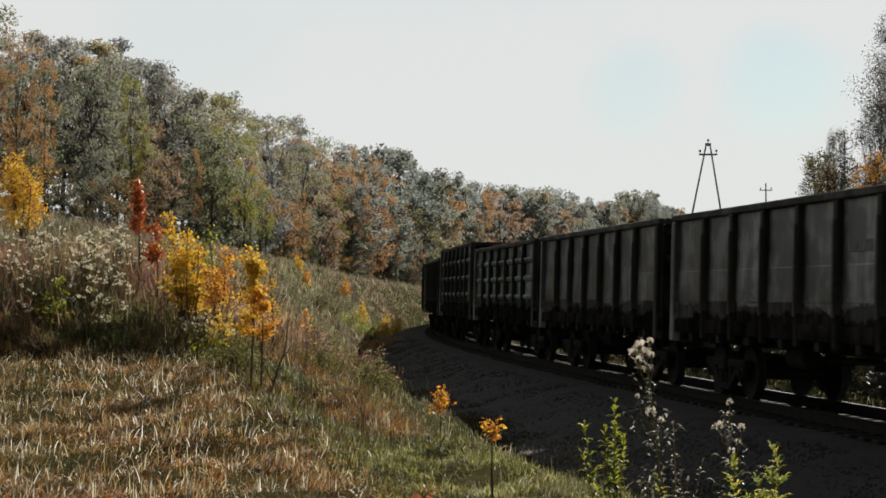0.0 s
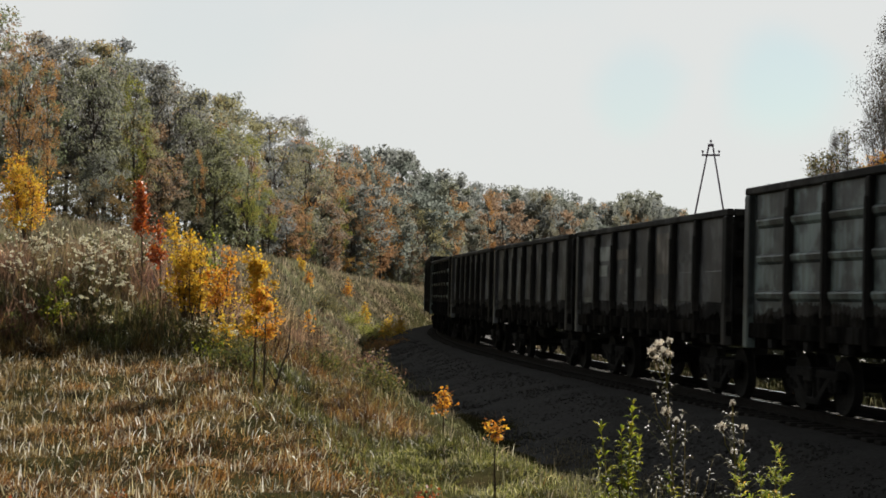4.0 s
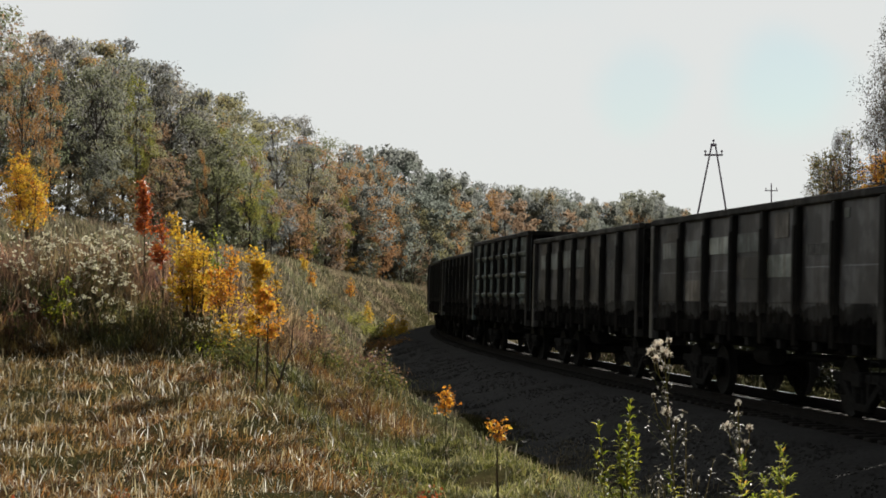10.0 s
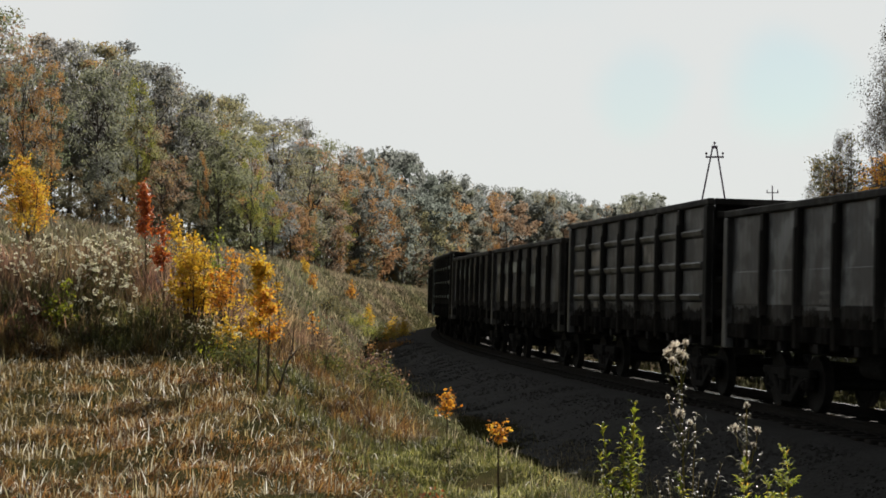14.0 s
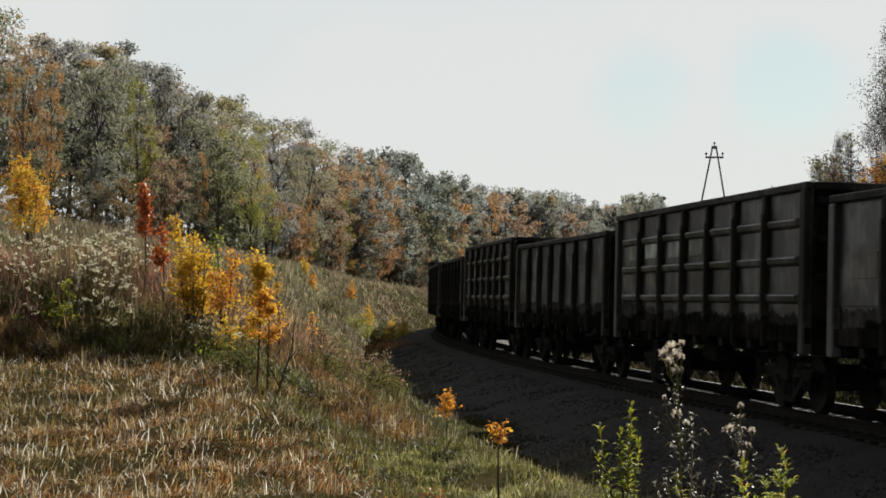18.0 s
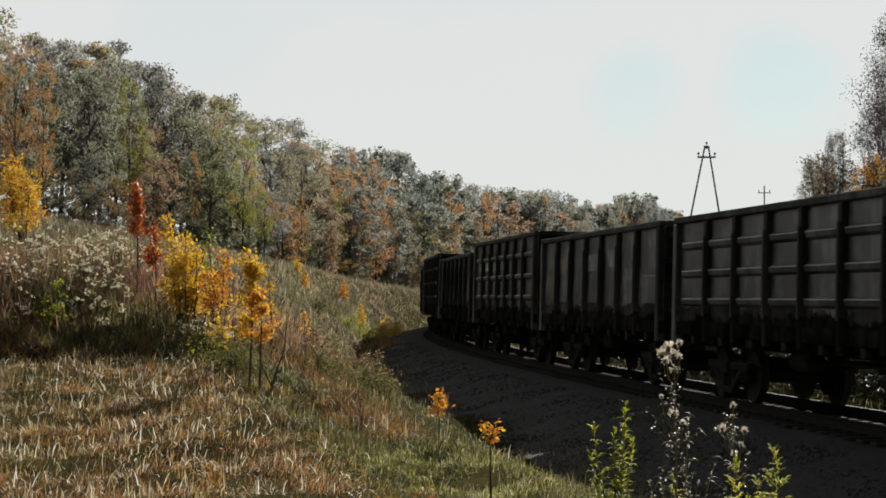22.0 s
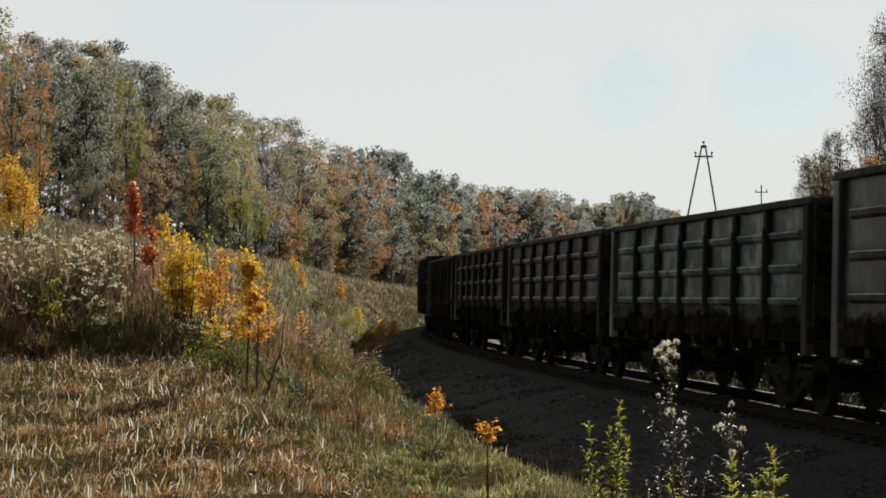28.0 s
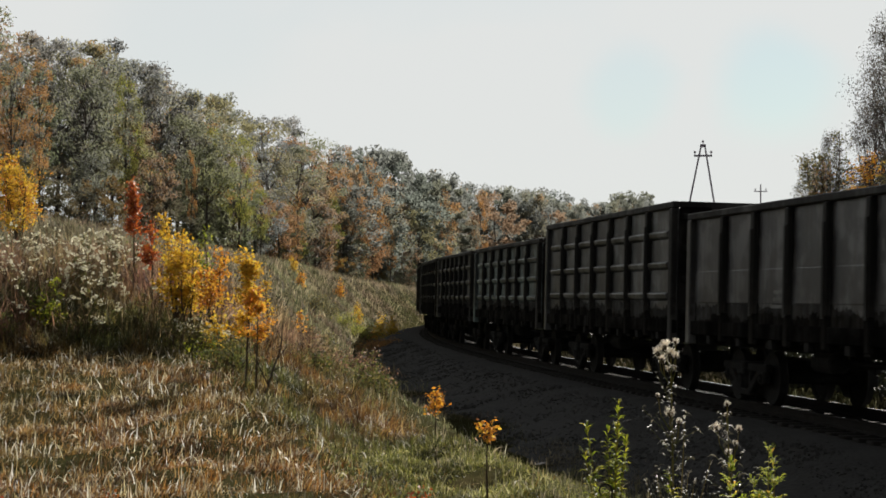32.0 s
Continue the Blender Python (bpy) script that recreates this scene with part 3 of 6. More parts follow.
def scatter_stones():
    rng = np.random.RandomState(12)
    n = 19000
    cube = np.array([(-1, -1, -1), (1, -1, -1), (1, 1, -1), (-1, 1, -1), (-1, -1, 1), (1, -1, 1), (1, 1, 1), (-1, 1, 1)], float) * 0.5
    faces = np.array([(3, 2, 1, 0), (4, 5, 6, 7), (0, 1, 5, 4), (1, 2, 6, 5), (2, 3, 7, 6), (3, 0, 4, 7)])
    s = -6 + 80 * rng.uniform(0, 1, n) ** 1.6
    d = 0.9 + 4.4 * rng.uniform(0, 1, n)
    x0, y0, th = (np.interp(s, LINE[0], c) for c in LINE[1:])
    zc = np.interp(d, [0.9, 2.3, 3.0, 3.6, 4.3, 5.3], [-0.243, -0.246, -0.366, -0.558, -0.688, -0.738])
    c = np.stack([x0 - d * np.cos(th), y0 - d * np.sin(th), zc], 1)
    size = rng.uniform(0.03, 0.06, (n, 1, 1)) * rng.uniform(0.6, 1.2, (n, 1, 3))
    pts = cube[None] * size * rng.uniform(0.6, 1.0, (n, 8, 1))
    a, bb = rng.uniform(0, 6.28, n), rng.uniform(0, 6.28, n)
    ca, sa_, cb, sb = np.cos(a)[:, None], np.sin(a)[:, None], np.cos(bb)[:, None], np.sin(bb)[:, None]
    px, py, pz = pts[..., 0], pts[..., 1], pts[..., 2]
    px, py = px * ca - py * sa_, px * sa_ + py * ca
    py, pz = py * cb - pz * sb, py * sb + pz * cb
    v = np.stack([px, py, pz], -1) + c[:, None]
    f = (np.arange(n)[:, None, None] * 8 + faces[None]).reshape(-1, 4)
    part("ballast_stones", cloud_mesh("ballast_stones", v.reshape(-1, 3), f, MAT["stone"]), TRACK, kind="stuff")


scatter_stones()

# ---- the goods train ----
PITCH = 13.92
HALF = 6.46


def wheelset_mesh():
    b = Build()
    b.lathe([(-1.1, 0.0), (-1.1, 0.07), (-0.87, 0.08), (-0.87, 0.13), (-0.86, 0.14), (-0.86, 0.40), (-0.865, 0.42), (-0.865, 0.468), (-0.78, 0.474), (-0.745, 0.485), (-0.725, 0.505), (-0.72, 0.50),
             (-0.72, 0.42), (-0.75, 0.40), (-0.78, 0.2), (-0.72, 0.15), (-0.71, 0.09), (0, 0.085),
             (0.71, 0.09), (0.72, 0.15), (0.78, 0.2), (0.75, 0.40), (0.72, 0.42), (0.72, 0.50), (0.725, 0.505), (0.745, 0.485), (0.78, 0.474), (0.865, 0.468), (0.865, 0.42), (0.86, 0.40), (0.86, 0.14), (0.87, 0.13), (0.87, 0.08), (1.1, 0.07), (1.1, 0.0)], "y", 20)
    for k in range(4):                       # bolts of the axle caps
        a = k * 1.5708
        for y in (-1.12, 1.1):
            b.box((0.045 * math.cos(a) - 0.012, y, 0.045 * math.sin(a) - 0.012), (0.045 * math.cos(a) + 0.012, y + 0.02, 0.045 * math.sin(a) + 0.012))
    return b.mesh("wheelset", MAT["wheel"])


def side_frame_mesh(side):
    """Cast side frame of a three-piece bogie: a bowed beam with windows, over the axle boxes."""
    b = Build()
    y0, y1 = side * 1.0 - 0.07, side * 1.0 + 0.07
    b.box((-1.2, y0, 0.58), (1.2, y1, 0.72), 0.02)
    for s in (-1, 1):
        b.box((s * 0.925 - 0.16, y0, 0.36), (s * 0.925 + 0.16, y1, 0.58), 0.03)
        n = len(b.v)
        b.box((-0.42, y0, -0.07), (0.42, y1, 0.07), 0.015)
        for i in range(n, len(b.v)):
            x, y, z = b.v[i]
            a = s * -0.62
            b.v[i] = (s * 0.52 + x * math.cos(a) + z * math.sin(a), y, 0.40 - x * math.sin(a) + z * math.cos(a))
    b.box((-0.34, y0, 0.14), (0.34, y1, 0.26), 0.02)
    for s in (-1, 1):
        b.box((s * 0.29 - 0.05, y0 + 0.01, 0.22), (s * 0.29 + 0.05, y1 - 0.01, 0.62))
        for k in (-0.13, 0.13):              # coil springs
            b.lathe([(0.26, 0.05), (0.26, 0.09), (0.5, 0.09), (0.5, 0.05)], "z", 10)
            for i in range(len(b.v) - 40, len(b.v)):
                x, y, z = b.v[i]
                b.v[i] = (x + k, y + side * 1.0, z)
    return b.mesh("side_frame", MAT["under"])


def bolster_mesh():
    b = Build()
    b.box((-0.2, -1.15, 0.50), (0.2, 1.15, 0.74), 0.03)
    b.lathe([(0.70, 0.3), (0.80, 0.3), (0.80, 0.0)], "z", 16)
    for s in (-1, 1):                        # brake beams
        b.box((s * 0.36 - 0.04, -0.8, 0.36), (s * 0.36 + 0.04, 0.8, 0.44))
    return b.mesh("bolster", MAT["under"])


SHARED = {"wheelset": wheelset_mesh(), "side_l": side_frame_mesh(1), "side_r": side_frame_mesh(-1), "bolster": bolster_mesh()}


def underframe_meshes():
    a = Build()
    a.box((-6.3, -0.22, 0.92), (6.3, 0.22, 1.26), 0.02)
    for x in (-6.2, -4.325, -2.2, 0, 2.2, 4.325, 6.2):
        a.box((x - 0.12, -1.38, 1.02), (x + 0.12, 1.38, 1.26), 0.015)
    SHARED["sill"] = a.mesh("centre_sill", MAT["under"])
    f = Build()
    f.box((-HALF + 0.1, -1.43, 1.27), (HALF - 0.1, 1.43, 1.31))
    SHARED["floor"] = f.mesh("floor", MAT["under"])
    h = Build()                              # a bottom discharge hatch with stiffeners and latches
    h.box((-0.76, 0.24, 1.19), (0.76, 1.42, 1.225), 0.008)
    for x in (-0.5, 0.0, 0.5):
        h.box((x - 0.04, 0.3, 1.13), (x + 0.04, 1.40, 1.19))
    h.box((-0.10, 1.40, 1.02), (0.10, 1.50, 1.24), 0.01)
    SHARED["hatch"] = h.mesh("hatch", MAT["under"])
    c = Build()
    c.box((6.3, -0.16, 0.93), (6.62, 0.16, 1.19), 0.03)
    c.box((6.6, -0.12, 0.96), (6.98, 0.10, 1.16), 0.03)
    c.box((6.80, 0.06, 0.97), (7.02, 0.2, 1.15), 0.03)
    c.box((6.46, -0.45, 1.0), (6.5, 0.45, 1.22), 0.01)
    c.tube((6.55, 0.3, 1.0), (6.75, 0.34, 0.62), 0.03, 0.03)
    c.tube((6.75, 0.34, 0.62), (6.95, 0.3, 0.7), 0.03, 0.03)
    SHARED["coupler"] = c.mesh("coupler", MAT["under"])
    t = Build()
    t.lathe([(-0.45, 0.0), (-0.45, 0.16), (-0.40, 0.19), (0.40, 0.19), (0.45, 0.16), (0.45, 0.0)], "x", 16)
    SHARED["tank"] = t.mesh("air_reservoir", MAT["under"])
    r = Build()
    r.tube((-4.0, 0.5, 0.84), (4.0, 0.5, 0.84), 0.025, 0.025)
    r.tube((-1.4, -0.5, 0.80), (1.4, -0.5, 0.80), 0.03, 0.03)
    for x in (-1.4, 1.4):
        r.box((x - 0.03, -0.9, 0.72), (x + 0.03, 0.4, 0.86))
    SHARED["rod"] = r.mesh("brake_rod", MAT["under"])
    l = Build()                              # hanging corner step
    for y in (-0.17, 0.17):
        l.tube((y, 0, 0.62), (y, 0, 1.25), 0.012, 0.012, 6)
    for z in (0.64, 0.95):
        l.tube((-0.17, 0, z), (0.17, 0, z), 0.014, 0.014, 6)
    SHARED["ladder"] = l.mesh("footstep", MAT["under"])


underframe_meshes()


def wall_profile(ribbed, top):
    """Height and outward offset of the side sheet, with pressed ribs."""
    if not ribbed:
        return [(1.30, 1.45), (1.78, 1.45), (1.80, 1.456), (2.36, 1.456), (2.38, 1.45), (top, 1.45)]
    rows = [(1.30, 1.45)]
    span = top - 1.36
    for k in range(3):
        z = 1.36 + span * (0.24 + 0.27 * k)
        rows += [(z - 0.10, 1.45), (z - 0.05, 1.515), (z + 0.03, 1.535), (z + 0.055, 1.522), (z + 0.085, 1.45)]
    return rows + [(top, 1.45)]


def gondola(top, ribbed, mat, label, plates=()):
    """A four-axle open goods wagon with drop hatches, standing on the rails, its length along x."""
    w = thing("gondola_wagon", label, "goods wagon", "wagons of the goods train")
    pm = MAT[mat]
    wall_top = top - 0.13
    prof = wall_profile(ribbed, wall_top)
    span = 2 * (HALF - 0.42) / 7
    posts = [-HALF + 0.42 + span * i for i in range(8)]
    for s in (1, -1):
        b = Build()
        ring = [(s * y, z) for z, y in prof] + [(s * 1.425, z) for z in (wall_top, 1.30)]
        xs = [-HALF + 0.02, HALF - 0.02]
        if ribbed:
            xs = sorted({-HALF + 0.02, HALF - 0.02, *[p + e for p in posts for e in (-0.15, -0.09, 0.09, 0.15)]})
            xs = [x for x in xs if -HALF <= x <= HALF]
        n = len(ring)
        vs = []
        for x in xs:
            flat = ribbed and (min(abs(x - p) for p in posts) < 0.1 or abs(x) > HALF - 0.35)
            for y, z in ring:
                vs.append((x, s * min(abs(y), 1.45) if flat else y, z))
        fs = [(i * n + j, i * n + (j + 1) % n, (i + 1) * n + (j + 1) % n, (i + 1) * n + j) for i in range(len(xs) - 1) for j in range(n)]
        fs += [tuple(range(n)), tuple(reversed(range((len(xs) - 1) * n, len(xs) * n)))]
        b.add(vs, fs if s < 0 else [tuple(reversed(f)) for f in fs])
        part("side_wall", b.mesh("side_wall", pm), w)
        grit = random.Random(31 + int(top * 100) + s)
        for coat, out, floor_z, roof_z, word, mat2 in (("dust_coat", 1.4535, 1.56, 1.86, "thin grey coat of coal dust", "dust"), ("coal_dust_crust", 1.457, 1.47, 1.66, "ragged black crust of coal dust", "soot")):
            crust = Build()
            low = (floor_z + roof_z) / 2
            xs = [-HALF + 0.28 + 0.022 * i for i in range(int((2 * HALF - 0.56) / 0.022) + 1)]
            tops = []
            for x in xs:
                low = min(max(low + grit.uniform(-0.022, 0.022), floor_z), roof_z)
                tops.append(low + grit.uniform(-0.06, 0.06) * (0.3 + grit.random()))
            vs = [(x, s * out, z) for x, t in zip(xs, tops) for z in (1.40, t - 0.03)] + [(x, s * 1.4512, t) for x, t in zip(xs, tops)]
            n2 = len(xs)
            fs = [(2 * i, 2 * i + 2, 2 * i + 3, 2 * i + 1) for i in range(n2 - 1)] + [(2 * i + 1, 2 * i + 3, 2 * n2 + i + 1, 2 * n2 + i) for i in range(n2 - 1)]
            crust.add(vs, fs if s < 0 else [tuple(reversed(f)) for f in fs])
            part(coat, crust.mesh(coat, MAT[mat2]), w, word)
        r = Build()
        r.box((-HALF, min(s * 1.41, s * 1.555), wall_top), (HALF, max(s * 1.41, s * 1.555), top), 0.02)
        part("top_rail", r.mesh("top_rail", MAT["post_steel"]), w)
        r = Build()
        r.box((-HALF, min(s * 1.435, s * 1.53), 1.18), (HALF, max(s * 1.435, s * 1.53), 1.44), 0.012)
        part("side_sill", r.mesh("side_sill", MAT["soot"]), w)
    me = {}
    for s in (1, -1):
        p = Build()
        p.box((-0.085, min(s * 1.45, s * 1.56), 1.60), (0.085, max(s * 1.45, s * 1.56), wall_top), 0.02)
        p.box((-0.055, min(s * 1.555, s * 1.585), 1.55), (0.055, max(s * 1.555, s * 1.585), wall_top - 0.3), 0.012)
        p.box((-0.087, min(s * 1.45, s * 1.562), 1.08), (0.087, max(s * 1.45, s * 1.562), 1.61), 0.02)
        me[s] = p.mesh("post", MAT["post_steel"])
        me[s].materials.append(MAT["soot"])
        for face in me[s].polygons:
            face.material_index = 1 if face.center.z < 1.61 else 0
        c = Build()
        c.box((-0.12, min(s * 1.40, s * 1.565), 1.0), (0.12, max(s * 1.40, s * 1.565), wall_top), 0.02)
        me[s, 1] = c.mesh("corner_post", pm)
        me[s, -1] = c.mesh("corner_post", MAT["post_steel"])
        for x in posts[1:-1]:
            part("post", me[s], w).matrix_basis = pose(x, 0, 0)
        for end in (1, -1):
            part("corner_post", me[s, end], w).matrix_basis = pose(end * (HALF - 0.14), 0, 0)
    e = Build()
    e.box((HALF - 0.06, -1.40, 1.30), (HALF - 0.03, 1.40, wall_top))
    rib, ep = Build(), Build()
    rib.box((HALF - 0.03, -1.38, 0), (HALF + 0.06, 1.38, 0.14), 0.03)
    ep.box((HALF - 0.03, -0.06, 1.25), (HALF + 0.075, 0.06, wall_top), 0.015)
    # End pieces near black: soot plus the shade of the gap between wagons.
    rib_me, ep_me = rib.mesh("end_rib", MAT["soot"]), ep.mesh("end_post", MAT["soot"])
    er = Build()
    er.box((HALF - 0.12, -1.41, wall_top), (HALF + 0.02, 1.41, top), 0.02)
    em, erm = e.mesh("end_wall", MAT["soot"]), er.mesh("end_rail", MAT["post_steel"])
    for a in (0, 180):
        part("end_wall", em, w).matrix_basis = pose(0, 0, 0, 0, 0, a)
        part("end_rail", erm, w).matrix_basis = pose(0, 0, 0, 0, 0, a)
        for k in range(4):
            part("end_rib", rib_me, w).matrix_basis = pose(0, 0, 1.55 + k * (wall_top - 1.8) / 3, 0, 0, a)
        for y in (-0.7, 0.7):
            part("end_post", ep_me, w).matrix_basis = pose(0, 0, 0, 0, 0, a) @ pose(0, y, 0)
        part("coupler", SHARED["coupler"], w).matrix_basis = pose(0, 0, 0, 0, 0, a)
        part("footstep", SHARED["ladder"], w).matrix_basis = pose(0, 0, 0, 0, 0, a) @ pose(HALF - 0.45, -1.5, 0)
        for k in range(7):
            part("hatch", SHARED["hatch"], w).matrix_basis = pose(0, 0, 0, 0, 0, a) @ pose(-HALF + 0.42 + span * (k + 0.5), 0, 0)
    part("centre_sill", SHARED["sill"], w)
    part("floor", SHARED["floor"], w)
    part("air_reservoir", SHARED["tank"], w).matrix_basis = pose(0.9, 0.75, 0.85)
    part("brake_rod", SHARED["rod"], w)
    for k, x0, x1, z0, z1, tone in plates:   # welded repair plates, by panel from the leading end
        far_x = HALF - 0.42 - span * k - 0.10
        wide = span - 0.20
        q = Build()
        q.box((far_x - wide * x1, 1.452, z0), (far_x - wide * x0, 1.464, z1), 0.004)
        part("repair_plate", q.mesh("repair_plate", MAT[tone]), w, "paler welded repair plate")
    bar = Build()                            # faded lettering, as plain bars
    rng = random.Random(int(top * 100) + ribbed)
    for s in (1, -1):
        x = -HALF + 0.42 + span * 1.2
        for j in range(8):
            bar.box((x + j * 0.14, min(s * 1.452, s * 1.462), 2.56), (x + j * 0.14 + 0.09, max(s * 1.452, s * 1.462), 2.74))
        x = -HALF + 0.42 + span * 4.15
        for j in range(3):
            bar.box((x, min(s * 1.452, s * 1.462), 1.95 - j * 0.12), (x + rng.uniform(0.4, 0.8), max(s * 1.452, s * 1.462), 2.01 - j * 0.12))
    if not ribbed:
        part("lettering", bar.mesh("lettering", MAT["mark"]), w, "faded white stencilled lettering", "stuff")
    for s in (1, -1):
        g = part("bogie", SHARED["bolster"], w, "cast steel two-axle bogie")
        g.matrix_basis = pose(s * 4.325, 0, 0)
        part("side_frame", SHARED["side_l"], g)
        part("side_frame", SHARED["side_r"], g)
        for q in (1, -1):
            part("wheelset", SHARED["wheelset"], g).matrix_basis = pose(q * 0.925, 0, 0.475)
    return w


LABEL_LOW = "dusty grey-brown steel open wagon with flat side panels"
LABEL_RIB = "weathered grey steel open wagon with ribbed side panels"
LABEL_TALL = "tall weathered steel open wagon with ribbed sides"
PLATES = {
    "a": ((1, 0, 1, 2.72, 3.06, "plate"), (1, 0, 0.55, 2.36, 2.62, "plate"), (2, 0, 1, 2.72, 2.96, "tan_plate"), (3, 0.1, 0.45, 2.32, 2.5, "plate"), (0, 0.1, 0.6, 1.74, 1.86, "plate"), (2, 0.2, 0.5, 2.4, 2.52, "tan_plate"),
          (4, 0.1, 0.75, 2.35, 3.2, "tan_plate"), (4, 0, 0.4, 1.74, 2.05, "tan_plate"), (4, 0.5, 1, 1.7, 1.84, "plate")),
    "b": ((0, 0.2, 0.9, 2.62, 3.02, "plate"), (1, 0, 1, 2.6, 3.04, "plate"), (2, 0, 1, 2.62, 3.08, "plate"), (3, 0, 0.8, 2.62, 3.06, "plate"), (3, 0, 0.7, 2.3, 2.58, "tan_plate"), (4, 0, 1, 2.4, 3.2, "tan_plate"), (4, 0, 0.9, 1.75, 2.05, "tan_plate"), (2, 0.6, 0.85, 2.38, 2.55, "plate")),
    "c": ((0, 0.1, 0.9, 2.66, 2.98, "plate"), (0, 0.3, 0.85, 3.02, 3.2, "tan_plate"), (1, 0, 1, 2.66, 2.98, "plate"), (2, 0, 1, 2.68, 3.0, "plate"), (3, 0, 1, 2.68, 3.02, "plate"), (4, 0.25, 0.7, 2.88, 3.3, "tan_plate"), (4, 0, 1, 2.22, 2.6, "plate"),
          (1, 0.1, 0.9, 1.8, 2.2, "tan_plate"), (3, 0, 0.8, 2.2, 2.6, "tan_plate"), (6, 0.1, 0.25, 3.1, 3.25, "plate")),
    "e": ((0, 0.3, 0.8, 2.74, 3.06, "plate"), (1, 0.1, 0.9, 2.76, 3.1, "plate"), (2, 0.2, 0.8, 2.74, 3.14, "plate"), (3, 0.1, 0.7, 2.74, 3.16, "plate"), (0, 0.1, 0.6, 2.2, 2.42, "tan_plate"), (1, 0.2, 0.7, 2.18, 2.44, "tan_plate")),
    "f": ((3, 0.08, 0.95, 2.66, 3.04, "tan_plate"), (4, 0.15, 0.9, 2.66, 3.04, "tan_plate"), (1, 0.1, 0.9, 2.68, 3.02, "tan_plate"), (0, 0.1, 0.9, 2.04, 2.4, "tan_plate"), (1, 0.3, 0.6, 1.66, 1.82, "tan_plate")),
    "d": ((3, 0, 1, 2.55, 2.95, "plate"), (4, 0.3, 0.75, 2.62, 3.0, "plate"), (1, 0, 0.9, 2.5, 2.9, "tan_plate"), (0, 0, 0.8, 2.2, 2.6, "tan_plate"), (5, 0, 1, 2.0, 2.3, "tan_plate"))}
KINDS = {
    "patched_a": (3.495, False, "paint_grey", "sooty grey steel open wagon with pale repair plates", PLATES["a"]),
    "patched_b": (3.495, False, "paint_brown", "sooty brown steel open wagon with pale repair plates", PLATES["b"]),
    "patched_c": (3.495, False, "paint_brown", "dark open wagon with a row of pale repair plates", PLATES["c"]),
    "patched_d": (3.495, False, "paint_dark", "dark grey open wagon with a few pale repair plates", PLATES["d"]),
    "plain_grey": (3.495, False, "paint_grey", LABEL_LOW), "plain_brown": (3.495, False, "paint_brown", LABEL_LOW),
    "rib_dark": (3.495, True, "paint_dark", LABEL_RIB), "rib_green": (3.495, True, "paint_green", LABEL_RIB),
    "tall_green": (3.80, True, "paint_green", LABEL_TALL), "tall_dark": (3.80, True, "paint_dark", LABEL_TALL),
    "tall_patched": (3.80, True, "paint_dark", "tall dark steel open wagon with pale plates between its ribs", PLATES["f"]), "tall_mid": (3.785, True, "paint_dark", "tall dark steel open wagon with small pale repair plates", PLATES["e"])}
ORDER = ["plain_grey", "rib_dark", "plain_brown", "rib_dark", "plain_brown", "tall_green", "rib_green", "plain_grey",
         "plain_grey", "patched_a", "tall_green", "patched_b", "patched_c", "tall_patched", "plain_grey", "tall_mid", "patched_d",
         "rib_dark", "rib_dark", "rib_green", "tall_dark", "plain_brown", "rib_dark"]
LEAD = 8                                     # wagons ahead of the one whose front is 16.49 m along the track at the start
TRAIN = []


def run_of(t):
    """Metres that the slowing train has covered."""
    return 5.849 * t - 0.00752 * t * t


def wagon_pose(i, t):
    s = 16.49 + run_of(t) + (LEAD - i - 0.5) * PITCH
    x0, y0, _ = on_line(s - 4.325)
    x1, y1, _ = on_line(s + 4.325)
    turn = math.atan2(y1 - y0, x1 - x0)
    return Matrix.Translation(((x0 + x1) / 2, (y0 + y1) / 2, 0.0)) @ Matrix.Rotation(turn, 4, "Z") @ Matrix.Rotation(CANT, 4, "X")


def make_train():
    first = {}
    for i, kind in enumerate(ORDER):
        if kind not in first:
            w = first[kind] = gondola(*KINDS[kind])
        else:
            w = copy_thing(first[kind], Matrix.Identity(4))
        TRAIN.append(w)


make_train()


# ---- vegetation ----
FOCAL = 784 / math.tan(radians(FOV / 2))


def across(u, dist):
    """Metres to the side, at that distance, of a bearing given as 0..1568 over the opening view."""
    return (u - 784) / FOCAL * dist


